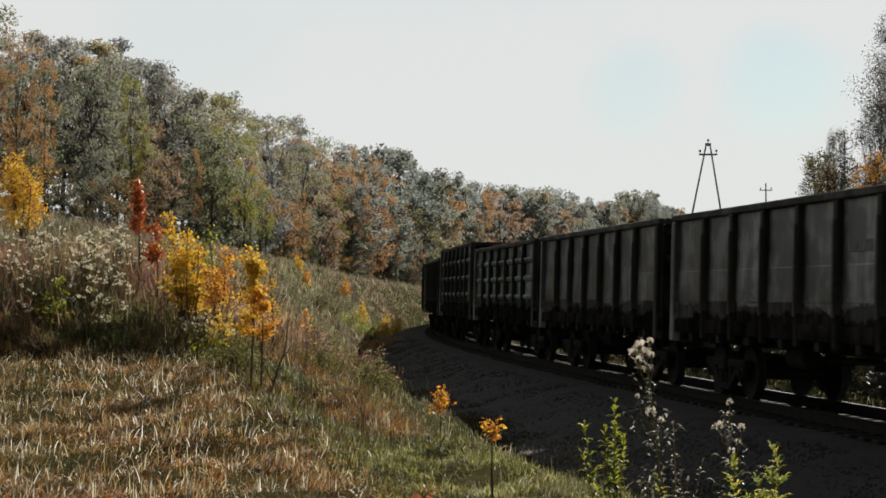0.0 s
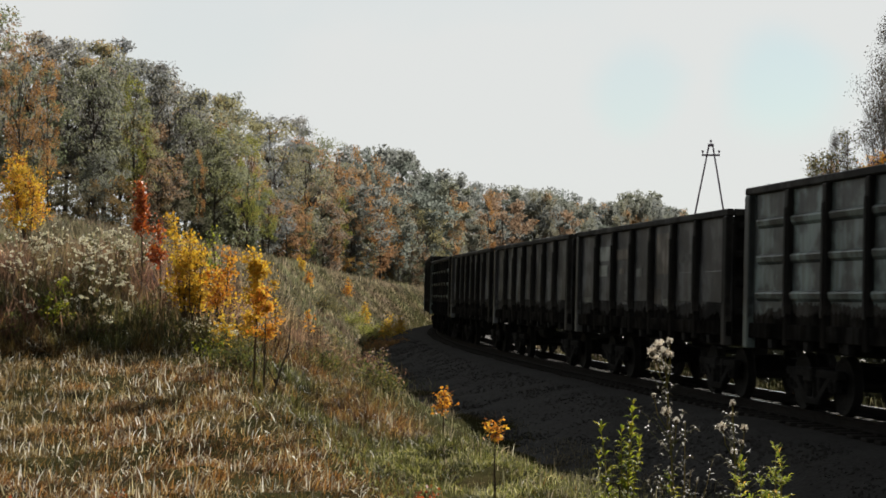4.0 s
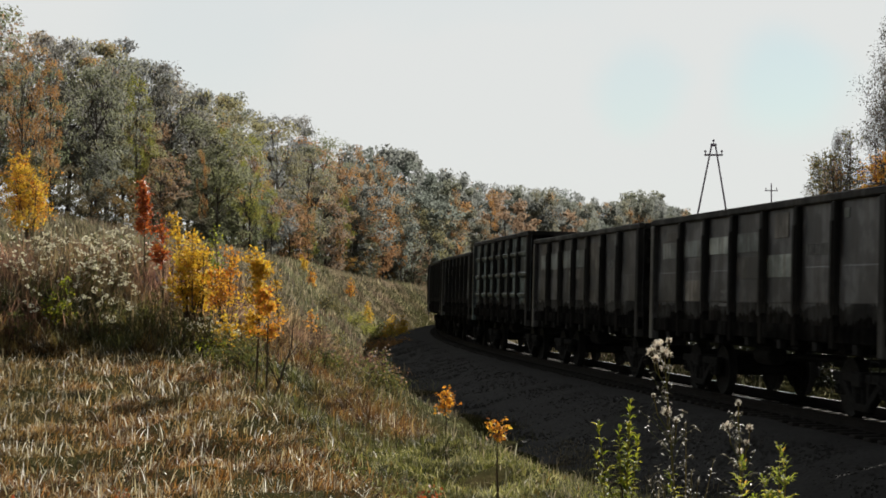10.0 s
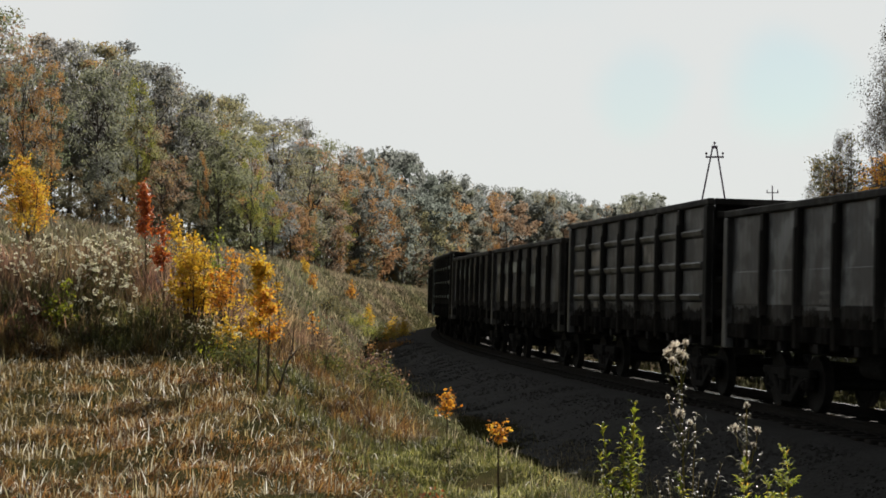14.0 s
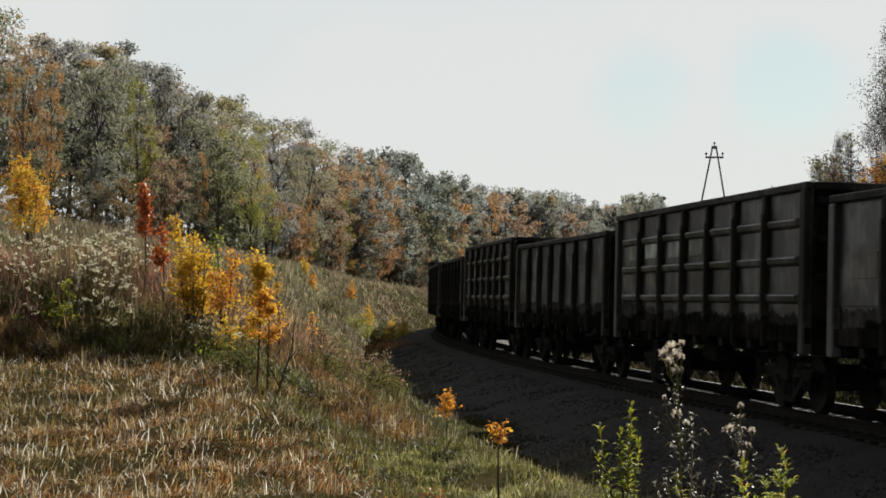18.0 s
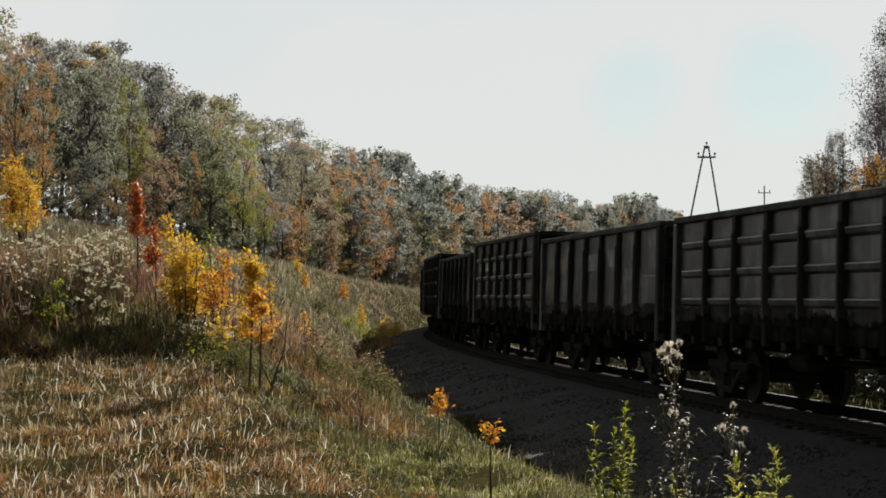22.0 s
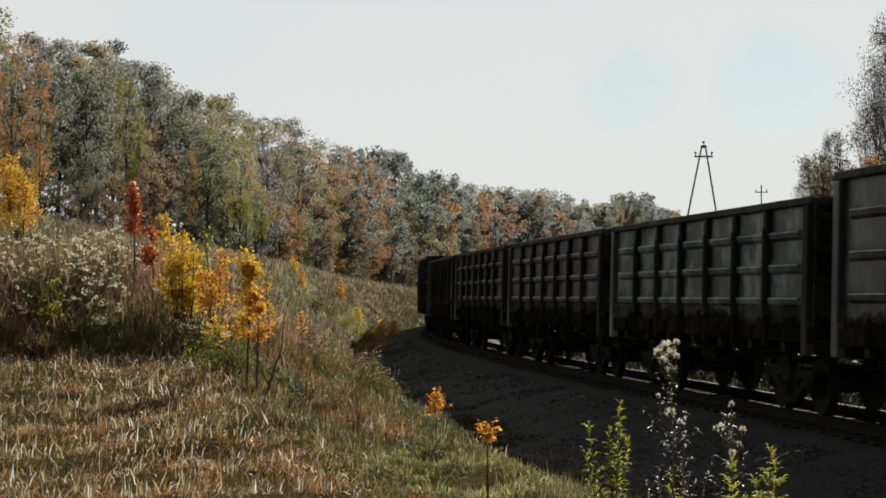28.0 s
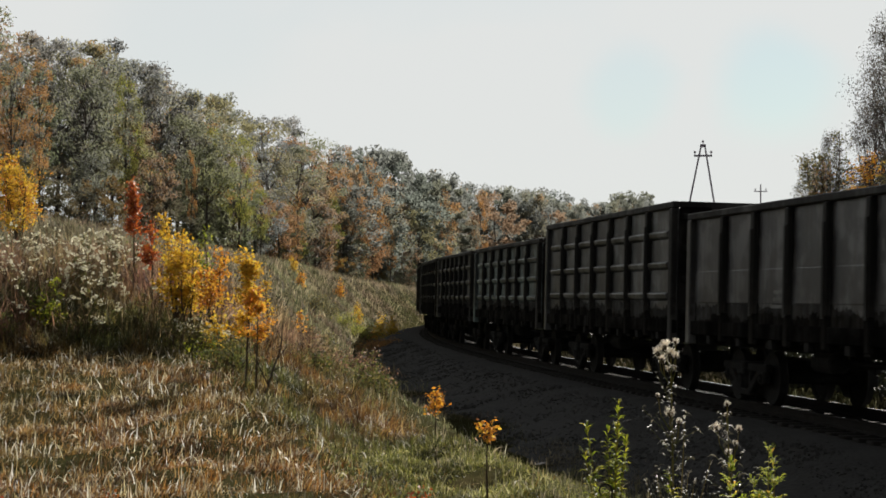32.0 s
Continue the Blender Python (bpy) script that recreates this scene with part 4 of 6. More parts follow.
def wood_tree(seed, height, crown_from, width, n_leaves, leaf, clumps, clump=0.06):
    """Trunk with forking limbs, and a ragged crown of leaf clumps."""
    rng = np.random.RandomState(seed)
    b = Build()
    pts = [Vector((0, 0, -0.4))]
    for k in range(1, 6):
        pts.append(Vector((rng.normal(0, 0.012) * height * k / 5, rng.normal(0, 0.012) * height * k / 5, height * 0.86 * k / 5)))
    r0 = 0.013 * height + 0.02
    for k in range(5):
        b.tube(pts[k], pts[k + 1], r0 * (1 - 0.18 * k), r0 * (1 - 0.18 * (k + 1)), 7, False)
    centres = []
    for k in range(clumps):
        f = rng.uniform(crown_from, 1.0)
        g = (f - crown_from) / (1 - crown_from)
        reach = width * 0.5 * (0.35 + 1.1 * g * (1 - g) * 2.2 if g < 0.75 else 0.9 - (g - 0.75) * 2.0) * rng.uniform(0.45, 1.15)
        a = rng.uniform(0, 6.283)
        c = Vector((math.cos(a) * reach, math.sin(a) * reach, f * height))
        centres.append(c)
        if k % 3 == 0:
            z0 = max(crown_from * 0.8, f - 0.16) * height * 0.86
            i = min(4, int(z0 / (height * 0.86) * 5))
            root = pts[i].lerp(pts[i + 1], z0 / (height * 0.86) * 5 - i)
            mid = root.lerp(c, 0.55) + Vector((0, 0, -0.04 * height))
            b.tube(root, mid, r0 * 0.32, r0 * 0.2, 5, False)
            b.tube(mid, c, r0 * 0.2, r0 * 0.05, 5, False)
    cc = np.array([c[:] for c in centres])
    per = rng.randint(0, clumps, n_leaves)
    spread = (rng.uniform(0.6, 1.25, clumps) * clump)[per][:, None] * height
    d = rng.normal(size=(n_leaves, 3))
    d /= np.linalg.norm(d, axis=1, keepdims=True)
    p = cc[per] + d * rng.uniform(0.1, 1.0, (n_leaves, 1)) ** 0.5 * spread * np.array([1.15, 1.15, 0.8]) * rng.uniform(0.85, 1.15, (n_leaves, 1))
    p[:, 2] = np.clip(p[:, 2], 0.25, height * 1.04)
    v, f = leaves(rng, p, leaf)
    return b.v, b.f, v, f


def tree_meshes(name, seeds, leaf_mat, **kw):
    out = []
    for s in seeds:
        bv, bf, lv, lf = wood_tree(s, **kw)
        t = Build()
        t.add(bv, bf)
        out.append((t.mesh("trunk", MAT["bark"], True), cloud_mesh("crown", lv, lf, MAT[leaf_mat])))
    return out


TALL = tree_meshes("tree", (1, 2, 3, 4, 5, 6), "wood_leaf", height=12.0, crown_from=0.25, width=6.6, n_leaves=6600, leaf=0.185, clumps=66)
THIN = tree_meshes("tree", (21, 22, 23), "wood_leaf", height=12.0, crown_from=0.35, width=5.0, n_leaves=3600, leaf=0.15, clumps=40)
BUSH = tree_meshes("shrub", (31, 32, 33, 34), "shrub_leaf", height=3.0, crown_from=0.08, width=3.2, n_leaves=1600, leaf=0.13, clumps=30, clump=0.11)
TWIGGY = tree_meshes("tree", (51, 52), "bare_twigs", height=12.0, crown_from=0.2, width=5.0, n_leaves=30000, leaf=0.07, clumps=170, clump=0.055)
EDGE = tree_meshes("tree", (71, 72, 73, 74), "wood_leaf", height=6.0, crown_from=0.03, width=4.4, n_leaves=4600, leaf=0.14, clumps=70, clump=0.085)
RUST = tree_meshes("tree", (81, 82), "leaf_rust", height=12.0, crown_from=0.3, width=6.0, n_leaves=4200, leaf=0.16, clumps=46)
LIME = tree_meshes("tree", (84, 85), "leaf_lime", height=12.0, crown_from=0.3, width=6.0, n_leaves=4200, leaf=0.16, clumps=46)
HEDGE = tree_meshes("shrub", (61, 62, 63), "shaded_hedge_leaf", height=1.4, crown_from=0.05, width=2.2, n_leaves=1300, leaf=0.12, clumps=60, clump=0.1)
FAR = tree_meshes("tree", (41, 42, 43), "hazy_far_leaf", height=12.0, crown_from=0.10, width=8.0, n_leaves=5200, leaf=0.32, clumps=60, clump=0.07)


def plant_tree(kind, x, y, size, name, label, category, group, spin, wide=1.0):
    t = thing(name, label, category, group, m=Matrix.LocRotScale((x, y, ground_z(x, y) - 0.1), Euler((0, 0, spin)), (size * wide, size * wide, size)))
    part("trunk", kind[0], t)
    part("crown", kind[1], t)
    return t


RIDGE = ((-250, 0), (0, 18), (60, 62), (160, 74), (260, 122), (380, 168), (440, 206), (570, 236), (640, 266), (720, 282), (820, 317), (880, 332), (960, 338), (1040, 359), (1080, 366), (1120, 342), (1160, 352), (1195, 378), (1300, 400))
FRONT = ((-250, 82), (0, 95), (300, 112), (480, 130), (600, 150), (740, 180), (900, 228), (1100, 290), (1300, 340))


def plant_woods():
    rng = random.Random(5)
    ru, rv = zip(*RIDGE)
    fu, fd = zip(*FRONT)
    for row, back in ((0, 0), (1, 4.5), (2, 9), (3, 14), (4, 19)):
        u = -230.0 + row * 13
        while u < 1230:
            front = float(np.interp(u, fu, fd))
            dist = front + back * (1 + front / 250) + rng.uniform(-2.5, 2.5)
            x = across(u, dist)
            z = ground_z(x, dist)
            goal = 1.97 + (520 - float(np.interp(u, ru, rv))) / FOCAL * dist - z
            size = min(max(goal, 7.0), 21.0) / 12.0
            size *= rng.uniform(0.9, 1.06) if row >= 2 else rng.uniform(0.6, 0.95)
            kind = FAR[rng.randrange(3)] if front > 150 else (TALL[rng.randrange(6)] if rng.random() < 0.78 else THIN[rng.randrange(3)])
            plant_tree(kind, x, dist, size, "tree", "broadleaf tree in thinning green and brown autumn leaf", "tree", "woods on the hillside", rng.uniform(0, 6.28), rng.uniform(0.8, 1.15))
            u += rng.uniform(2.4, 4.3) * FOCAL / dist * (1.0 + 0.08 * row)
    for u, dist, vtop in ((1128, 280, 336), (1152, 284, 350), (1105, 282, 350), (1070, 300, 356), (955, 240, 333), (640, 166, 262)):
        x = across(u, dist)
        size = (1.97 + (520 - vtop) / FOCAL * dist - ground_z(x, dist)) / 12.2
        plant_tree(FAR[rng.randrange(3)], x, dist, size, "tree", "broad tree, greyed for haze, above the far woods", "tree", "woods on the hillside", rng.uniform(0, 6.28), 0.55)
    for u, back, vtop in ((232, 9, 96), (262, 10, 112), (292, 8, 136), (322, 10, 152), (352, 8, 160), (384, 10, 170), (150, 12, 68), (110, 10, 66)):
        dist = float(np.interp(u, fu, fd)) + back
        x = across(u, dist)
        size = (1.97 + (520 - vtop) / FOCAL * dist - ground_z(x, dist)) / 12.1
        plant_tree(TALL[rng.randrange(6)], x, dist, size, "tree", "tall broadleaf tree with a full brown-green crown", "tree", "woods on the hillside", rng.uniform(0, 6.28), 0.95)
    for u, back, vtop, kind, wide in (
            (432, -6, 232, LIME, 0.62), (470, -7, 330, LIME, 0.75), (384, 0, 224, LIME, 0.45), (232, 1, 124, LIME, 0.45), (596, -3, 345, LIME, 0.6), (545, -4, 392, LIME, 0.5),
            (78, -5, 100, RUST, 0.42), (28, -4, 70, RUST, 0.45), (348, -4, 262, RUST, 0.28), (536, -6, 338, RUST, 0.45), (592, -6, 396, RUST, 0.45), (645, -6, 335, RUST, 0.55),
            (668, -5, 276, RUST, 0.6), (700, -6, 396, RUST, 0.55), (622, -3, 258, RUST, 0.45), (800, -6, 334, RUST, 0.4), (860, -6, 342, RUST, 0.4)):
        dist = float(np.interp(u, fu, fd)) + back
        x = across(u, dist)
        size = (1.97 + (520 - vtop) / FOCAL * dist - ground_z(x, dist)) / 12.2
        hue = "yellow-green" if kind is LIME else "rust-orange"
        plant_tree(kind[rng.randrange(2)], x, dist, size, "tree", hue + " autumn tree at the front of the woods", "tree", "bright trees along the woods", rng.uniform(0, 6.28), wide)
    u = 50.0
    while u < 790:                           # low-branched trees closing the edge of the woods
        front = float(np.interp(u, fu, fd))
        dist = front - rng.uniform(0.0, 4.0)
        plant_tree(EDGE[rng.randrange(4)], across(u, dist), dist, rng.uniform(0.75, 1.35) * (0.75 if u < 300 else 1.0), "tree", "low-branched tree closing the edge of the woods", "tree", "low trees along the woods", rng.uniform(0, 6.28))
        u += rng.uniform(1.3, 2.6) * FOCAL / dist * (1.8 if u < 300 else 1.0)
    u = -60.0
    while u < 735:                           # the undergrowth along the edge of the woods
        front = float(np.interp(u, fu, fd))
        dist = front - rng.uniform(0.5, 5)
        x = across(u, dist)
        plant_tree(BUSH[rng.randrange(4)], x, dist, rng.uniform(0.5, 1.25), "shrub", "autumn-coloured shrub at the edge of the woods", "shrub", "undergrowth along the woods", rng.uniform(0, 6.28))
        u += rng.uniform(0.7, 1.7) * FOCAL / dist
    u = -120.0
    while u < 900:                           # the thicket between the trunks
        front = float(np.interp(u, fu, fd))
        dist = front + rng.uniform(5, 15)
        plant_tree(BUSH[rng.randrange(4)], across(u, dist), dist, rng.uniform(1.0, 2.0) * (0.7 if u < 330 else 1.0), "shrub", "dense shrub in the thicket under the trees", "shrub", "thicket under the trees", rng.uniform(0, 6.28))
        u += rng.uniform(0.8, 1.5) * FOCAL / dist
    for u, dist, vtop, k, wide in ((1612, 94, 8, TWIGGY[0], 0.8), (1584, 99, 96, TWIGGY[1], 0.62), (1556, 98, 172, TWIGGY[0], 0.6), (1480, 100, 222, TWIGGY[0], 0.36), (1446, 104, 268, TWIGGY[1], 0.5)):
        x = across(u, dist)
        h = 1.97 + (520 - vtop) / FOCAL * dist - ground_z(x, dist)
        plant_tree(k, x, dist, h / 12.4, "tree", "half-bare autumn tree with fine twigs beyond the railway", "tree", "trees beyond the railway", rng.uniform(0, 6.28), wide)
    s = 4.0
    while s < 125:                           # an added low hedge, dark backdrop behind the gaps under the wagons
        x, y, th = on_line(s)
        q = -rng.uniform(4.9, 6.0)
        plant_tree(HEDGE[rng.randrange(3)], x - q * math.cos(th), y - q * math.sin(th), rng.uniform(0.85, 1.15), "shrub", "low shrub with shade-darkened leaves in the added hedge", "shrub", "hedge beyond the railway", rng.uniform(0, 6.28))
        s += rng.uniform(0.8, 1.5)
    for u, dist, h in ((1440, 90, 5.6), (1565, 86, 5.8), (1480, 92, 5.9), (1240, 120, 5.6)):
        plant_tree(BUSH[rng.randrange(4)], across(u, dist), dist, h / 3.1, "shrub", "yellowing shrub beyond the railway", "shrub", "shrubs beyond the railway", rng.uniform(0, 6.28), 0.8)
    for u, dist, vtop, hue, mat in ((1533, 84, 264, "orange", "leaf_orange"), (1478, 92, 226, "dull green and gold", "leaf_dull"), (1450, 93, 268, "dull green and gold", "leaf_dull"), (1500, 91, 262, "dull green and gold", "leaf_dull"), (1436, 92, 282, "orange", "leaf_rust"), (1560, 85, 276, "dull green and gold", "leaf_dull")):
        x = across(u, dist)
        h = 1.97 + (520 - vtop) / FOCAL * dist - ground_z(x, dist)
        sapling("young_tree", hue + " young tree among bare twigs beyond the railway", "tree", x, dist, h, 2.2, mat, 2200, 0.12, 170 + u, 0.5, "young trees beyond the railway", 3)


def grow_grass():
    rng = np.random.RandomState(7)

    def field(n, d0, d1, u0, u1):
        d = np.sqrt(rng.uniform(d0 * d0, d1 * d1, n))
        return across(rng.uniform(u0, u1, n), d), d

    def tufts(n, per, d0, d1, u0, u1, wide):
        tx, ty = field(n, d0, d1, u0, u1)
        ox, oy = rng.normal(0, wide, n * per), rng.normal(0, wide, n * per)
        grow = np.repeat(rng.uniform(0.55, 1.5, n), per)
        return np.repeat(tx, per) + ox, np.repeat(ty, per) + oy, np.arctan2(oy, ox), grow

    x, y, away, grow = tufts(17200, 11, 9.5, 26.0, -80, 1260, 0.055)
    edge = np.interp(y, [0, 13.3, 16.5, 18.2, 21.4, 25], [2.8, 1.15, 0.1, -0.7, -1.7, -2.3])
    keep = rng.uniform(0, 1, len(x)) < 1 - 0.8 * smooth(0.3, 2.8, x - edge)
    rim = np.interp(y, [9, 12.5, 15, 18, 21, 25], [0.4, -0.33, -0.86, -1.48, -2.3, -3.0])
    keep &= rng.uniform(0, 1, len(x)) < 1 - 0.62 * smooth(-0.5, 0.5, x - rim)
    x, y, away, grow = x[keep], y[keep], away[keep], grow[keep]
    h = rng.uniform(0.06, 0.125, len(x)) * grow * (1 + 0.6 * bumps(x, y, 0.8, 17)) * (1 - 0.45 * smooth(-0.4, 0.6, x - rim[keep]))
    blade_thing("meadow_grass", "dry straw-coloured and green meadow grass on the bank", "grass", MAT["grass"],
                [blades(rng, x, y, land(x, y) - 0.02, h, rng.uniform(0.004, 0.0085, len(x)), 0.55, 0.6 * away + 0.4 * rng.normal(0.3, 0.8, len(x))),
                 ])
    keep = rng.uniform(0, 1, len(x)) < 0.05 * np.clip(1 + 2.0 * bumps(x, y, 0.6, 18), 0.05, 3.0)
    rim = np.interp(y, [9, 12.5, 15, 18, 21, 25], [0.4, -0.33, -0.86, -1.48, -2.3, -3.0])
    keep &= rng.uniform(0, 1, len(x)) < 1 - 0.85 * smooth(-0.4, 0.3, x - rim)
    xs, ys, m = x[keep], y[keep], int(np.sum(keep))
    blade_thing("bleached_straw", "bleached white straw curling among the meadow grass", "grass", MAT["straw"],
                [blades(rng, xs, ys, land(xs, ys) + 0.02, rng.uniform(0.07, 0.17, m), rng.uniform(0.0045, 0.009, m), 0.8, rng.uniform(0, 6.28, m))])
    x, y, away, grow = tufts(15000, 10, 9.5, 19.0, 500, 1200, 0.06)
    edge = np.interp(y, [0, 13.3, 16.5, 18.2, 21.4, 25], [2.8, 1.15, 0.1, -0.7, -1.7, -2.3])
    rim = np.interp(y, [9, 12.5, 15, 18, 21, 25], [0.4, -0.33, -0.86, -1.48, -2.3, -3.0])
    keep = rng.uniform(0, 1, len(x)) < smooth(-0.2, 0.6, x - rim) * (1 - smooth(0.3, 1.2, x - edge)) * (1 - 0.8 * smooth(16.5, 18, y))
    x, y, away, grow = x[keep], y[keep], away[keep], grow[keep]
    h = rng.uniform(0.03, 0.085, len(x)) * grow
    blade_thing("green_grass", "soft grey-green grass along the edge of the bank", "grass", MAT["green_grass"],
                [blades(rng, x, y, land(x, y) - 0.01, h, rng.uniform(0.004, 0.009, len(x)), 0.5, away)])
    x, y = field(46000, 15.5, 27, 380, 860)
    edge = np.interp(y, [0, 13.3, 16.5, 18.2, 21.4, 25], [2.8, 1.15, 0.1, -0.7, -1.7, -2.3])
    rim = np.interp(y, [9, 12.5, 15, 18, 21, 25], [0.4, -0.33, -0.86, -1.48, -2.3, -3.0])
    keep = rng.uniform(0, 1, len(x)) < smooth(-0.5, 0.3, x - rim) * (1 - smooth(1.2, 2.4, x - edge)) * smooth(16.0, 18.0, y)
    xf, yf = field(20000, 24.2, 26.4, -60, 430)
    x, y = np.concatenate([x[keep], xf]), np.concatenate([y[keep], yf])
    h = rng.uniform(0.05, 0.2, len(x)) * (1 + 0.8 * bumps(x, y, 0.9, 19)) * np.interp(y, [23.5, 24.5, 26], [1, 1.5, 2.2])
    blade_thing("rusty_weeds", "low rust-brown and olive weeds on the shoulder of the bank", "weeds", MAT["rust_weed"],
                [blades(rng, x, y, land(x, y) - 0.01, h, rng.uniform(0.006, 0.016, len(x)), 0.6, rng.uniform(0, 6.28, len(x)))])
    x, y = field(42000, 24.8, 36, -60, 640)
    edge = np.interp(y, [21.4, 25, 29, 36], [-1.5, -2.0, -2.2, -2.2])
    keep = (x < edge + rng.normal(0, 0.25, len(x)))
    x, y = x[keep], y[keep]
    h = rng.uniform(0.2, 0.75, len(x)) * (1 + 0.4 * bumps(x, y, 2.2, 15)) * np.interp(y, [24.6, 25.6, 27.0], [0.4, 0.75, 1.0]) * np.interp(x, [-4.2, -2.2], [1, 0.7])
    blade_thing("dry_weeds", "tangle of dry brown weeds covering the mound", "weeds", MAT["dry_weed"],
                [blades(rng, x, y, land(x, y) - 0.02, h, rng.uniform(0.008, 0.022, len(x)), 0.75)])
    x1, y1 = field(80000, 23, 190, 400, 800)
    x2, y2 = field(30000, 36, 110, -60, 420)
    x, y = np.concatenate([x1, x2]), np.concatenate([y1, y2])
    d = off_line(x, y)
    keep = (d > 4.0) & (rng.uniform(0, 1, len(x)) < 0.2 + 0.8 * smooth(4.0, 6.0, d)) & ((y > 33) | (x > -2.0))
    x, y = x[keep], y[keep]
    near = np.clip(y / 60, 0.4, 1.3)
    h = rng.uniform(0.12, 0.42, len(x)) * (1 + 0.5 * bumps(x, y, 3.0, 16)) * near
    blade_thing("slope_grass", "green and rusty grass on the side of the cutting", "grass", MAT["slope_grass"],
                [blades(rng, x, y, land(x, y) - 0.02, h, rng.uniform(0.015, 0.05, len(x)) * near, 0.9)])
    x, y = field(30000, 9, 60, 780, 1600)
    d = off_line(x, y)
    keep = (d > 4.0) | ((d > 2.7) & (rng.uniform(0, 1, len(x)) < 0.12))
    x, y = x[keep], y[keep]
    xn, yn = field(26000, 11, 34, 980, 1620)
    dn = off_line(xn, yn)
    keep = (dn > 3.7) & (dn < 9)
    x, y = np.concatenate([x, xn[keep]]), np.concatenate([y, yn[keep]])
    h = rng.uniform(0.03, 0.11, len(x)) * (1 + 1.2 * (rng.uniform(0, 1, len(x)) < 0.06))
    x2, y2 = field(40000, 25, 150, 780, 1700)
    d2 = off_line(x2, y2)
    keep = (d2 < -3.0) & (d2 > -6)
    x2, y2 = x2[keep], y2[keep]
    h2 = rng.uniform(0.08, 0.3, len(x2))
    blade_thing("lineside_grass", "grass and thin weeds growing beside the railway", "grass", MAT["slope_grass"],
                [blades(rng, x, y, np.maximum(land(x, y), -0.9), h, rng.uniform(0.006, 0.015, len(x)), 0.5), blades(rng, x2, y2, land(x2, y2) - 0.02, h2, rng.uniform(0.02, 0.05, len(x2)), 0.5)])


grow_grass()


def sapling(name, label, category, x, y, height, width, leaf_mat, n, leaf, seed, start=0.25, group="", stems=1, slim=0.5, base=None):
    """A young tree or bush: thin stems with side twigs and single leaves."""
    rng = np.random.RandomState(seed)
    t = thing(name, label, category, group, m=pose(x, y, ground_z(x, y) - 0.03 if base is None else base))
    b = Build()
    spots = []
    for k in range(stems):
        trunk = Build()
        a = rng.uniform(0, 6.283)
        top = Vector((math.cos(a) * width * 0.3 * (stems > 1) + rng.normal(0, 0.03) * height, math.sin(a) * width * 0.3 * (stems > 1) + rng.normal(0, 0.03) * height, height * (1 if k == 0 else rng.uniform(0.55, 0.95))))
        foot = Vector((rng.normal(0, 0.06), rng.normal(0, 0.06), 0)) if stems > 1 else Vector((0, 0, 0))
        mid = foot.lerp(top, 0.5) + Vector((rng.normal(0, 0.02), rng.normal(0, 0.02), 0)) * height
        r = 0.006 + 0.006 * height
        trunk.tube(foot, mid, r, r * 0.7, 6, False)
        trunk.tube(mid, top, r * 0.7, r * 0.2, 6, False)
        part("stem", trunk.mesh("stem", MAT["twig"]), t)
        spots.append(top)
        for j in range(int(8 + 7 * height)):
            f = rng.uniform(start, 0.97)
            root = foot.lerp(mid, f * 2) if f < 0.5 else mid.lerp(top, f * 2 - 1)
            a = rng.uniform(0, 6.283)
            g = (f - start) / (1 - start)
            reach = width * 0.5 * (1 - slim * g) * rng.uniform(0.5, 1.1)
            tip = root + Vector((math.cos(a) * reach, math.sin(a) * reach, rng.uniform(0.1, 0.7) * reach))
            b.tube(root, tip, r * 0.25, r * 0.1, 4, False)
            spots += [root.lerp(tip, q) for q in (0.45, 0.75, 1.0)]
    part("twig", b.mesh("twig", MAT["twig"]), t, kind="stuff")
    c = np.array([s[:] for s in spots])
    per = rng.randint(0, len(c), n)
    p = c[per] + rng.normal(0, leaf * 0.85, (n, 3))
    v, f = leaves(rng, p, leaf, 0.3)
    part("foliage", cloud_mesh("foliage", v, f, MAT[leaf_mat]), t, kind="stuff")
    return t


plant_woods()


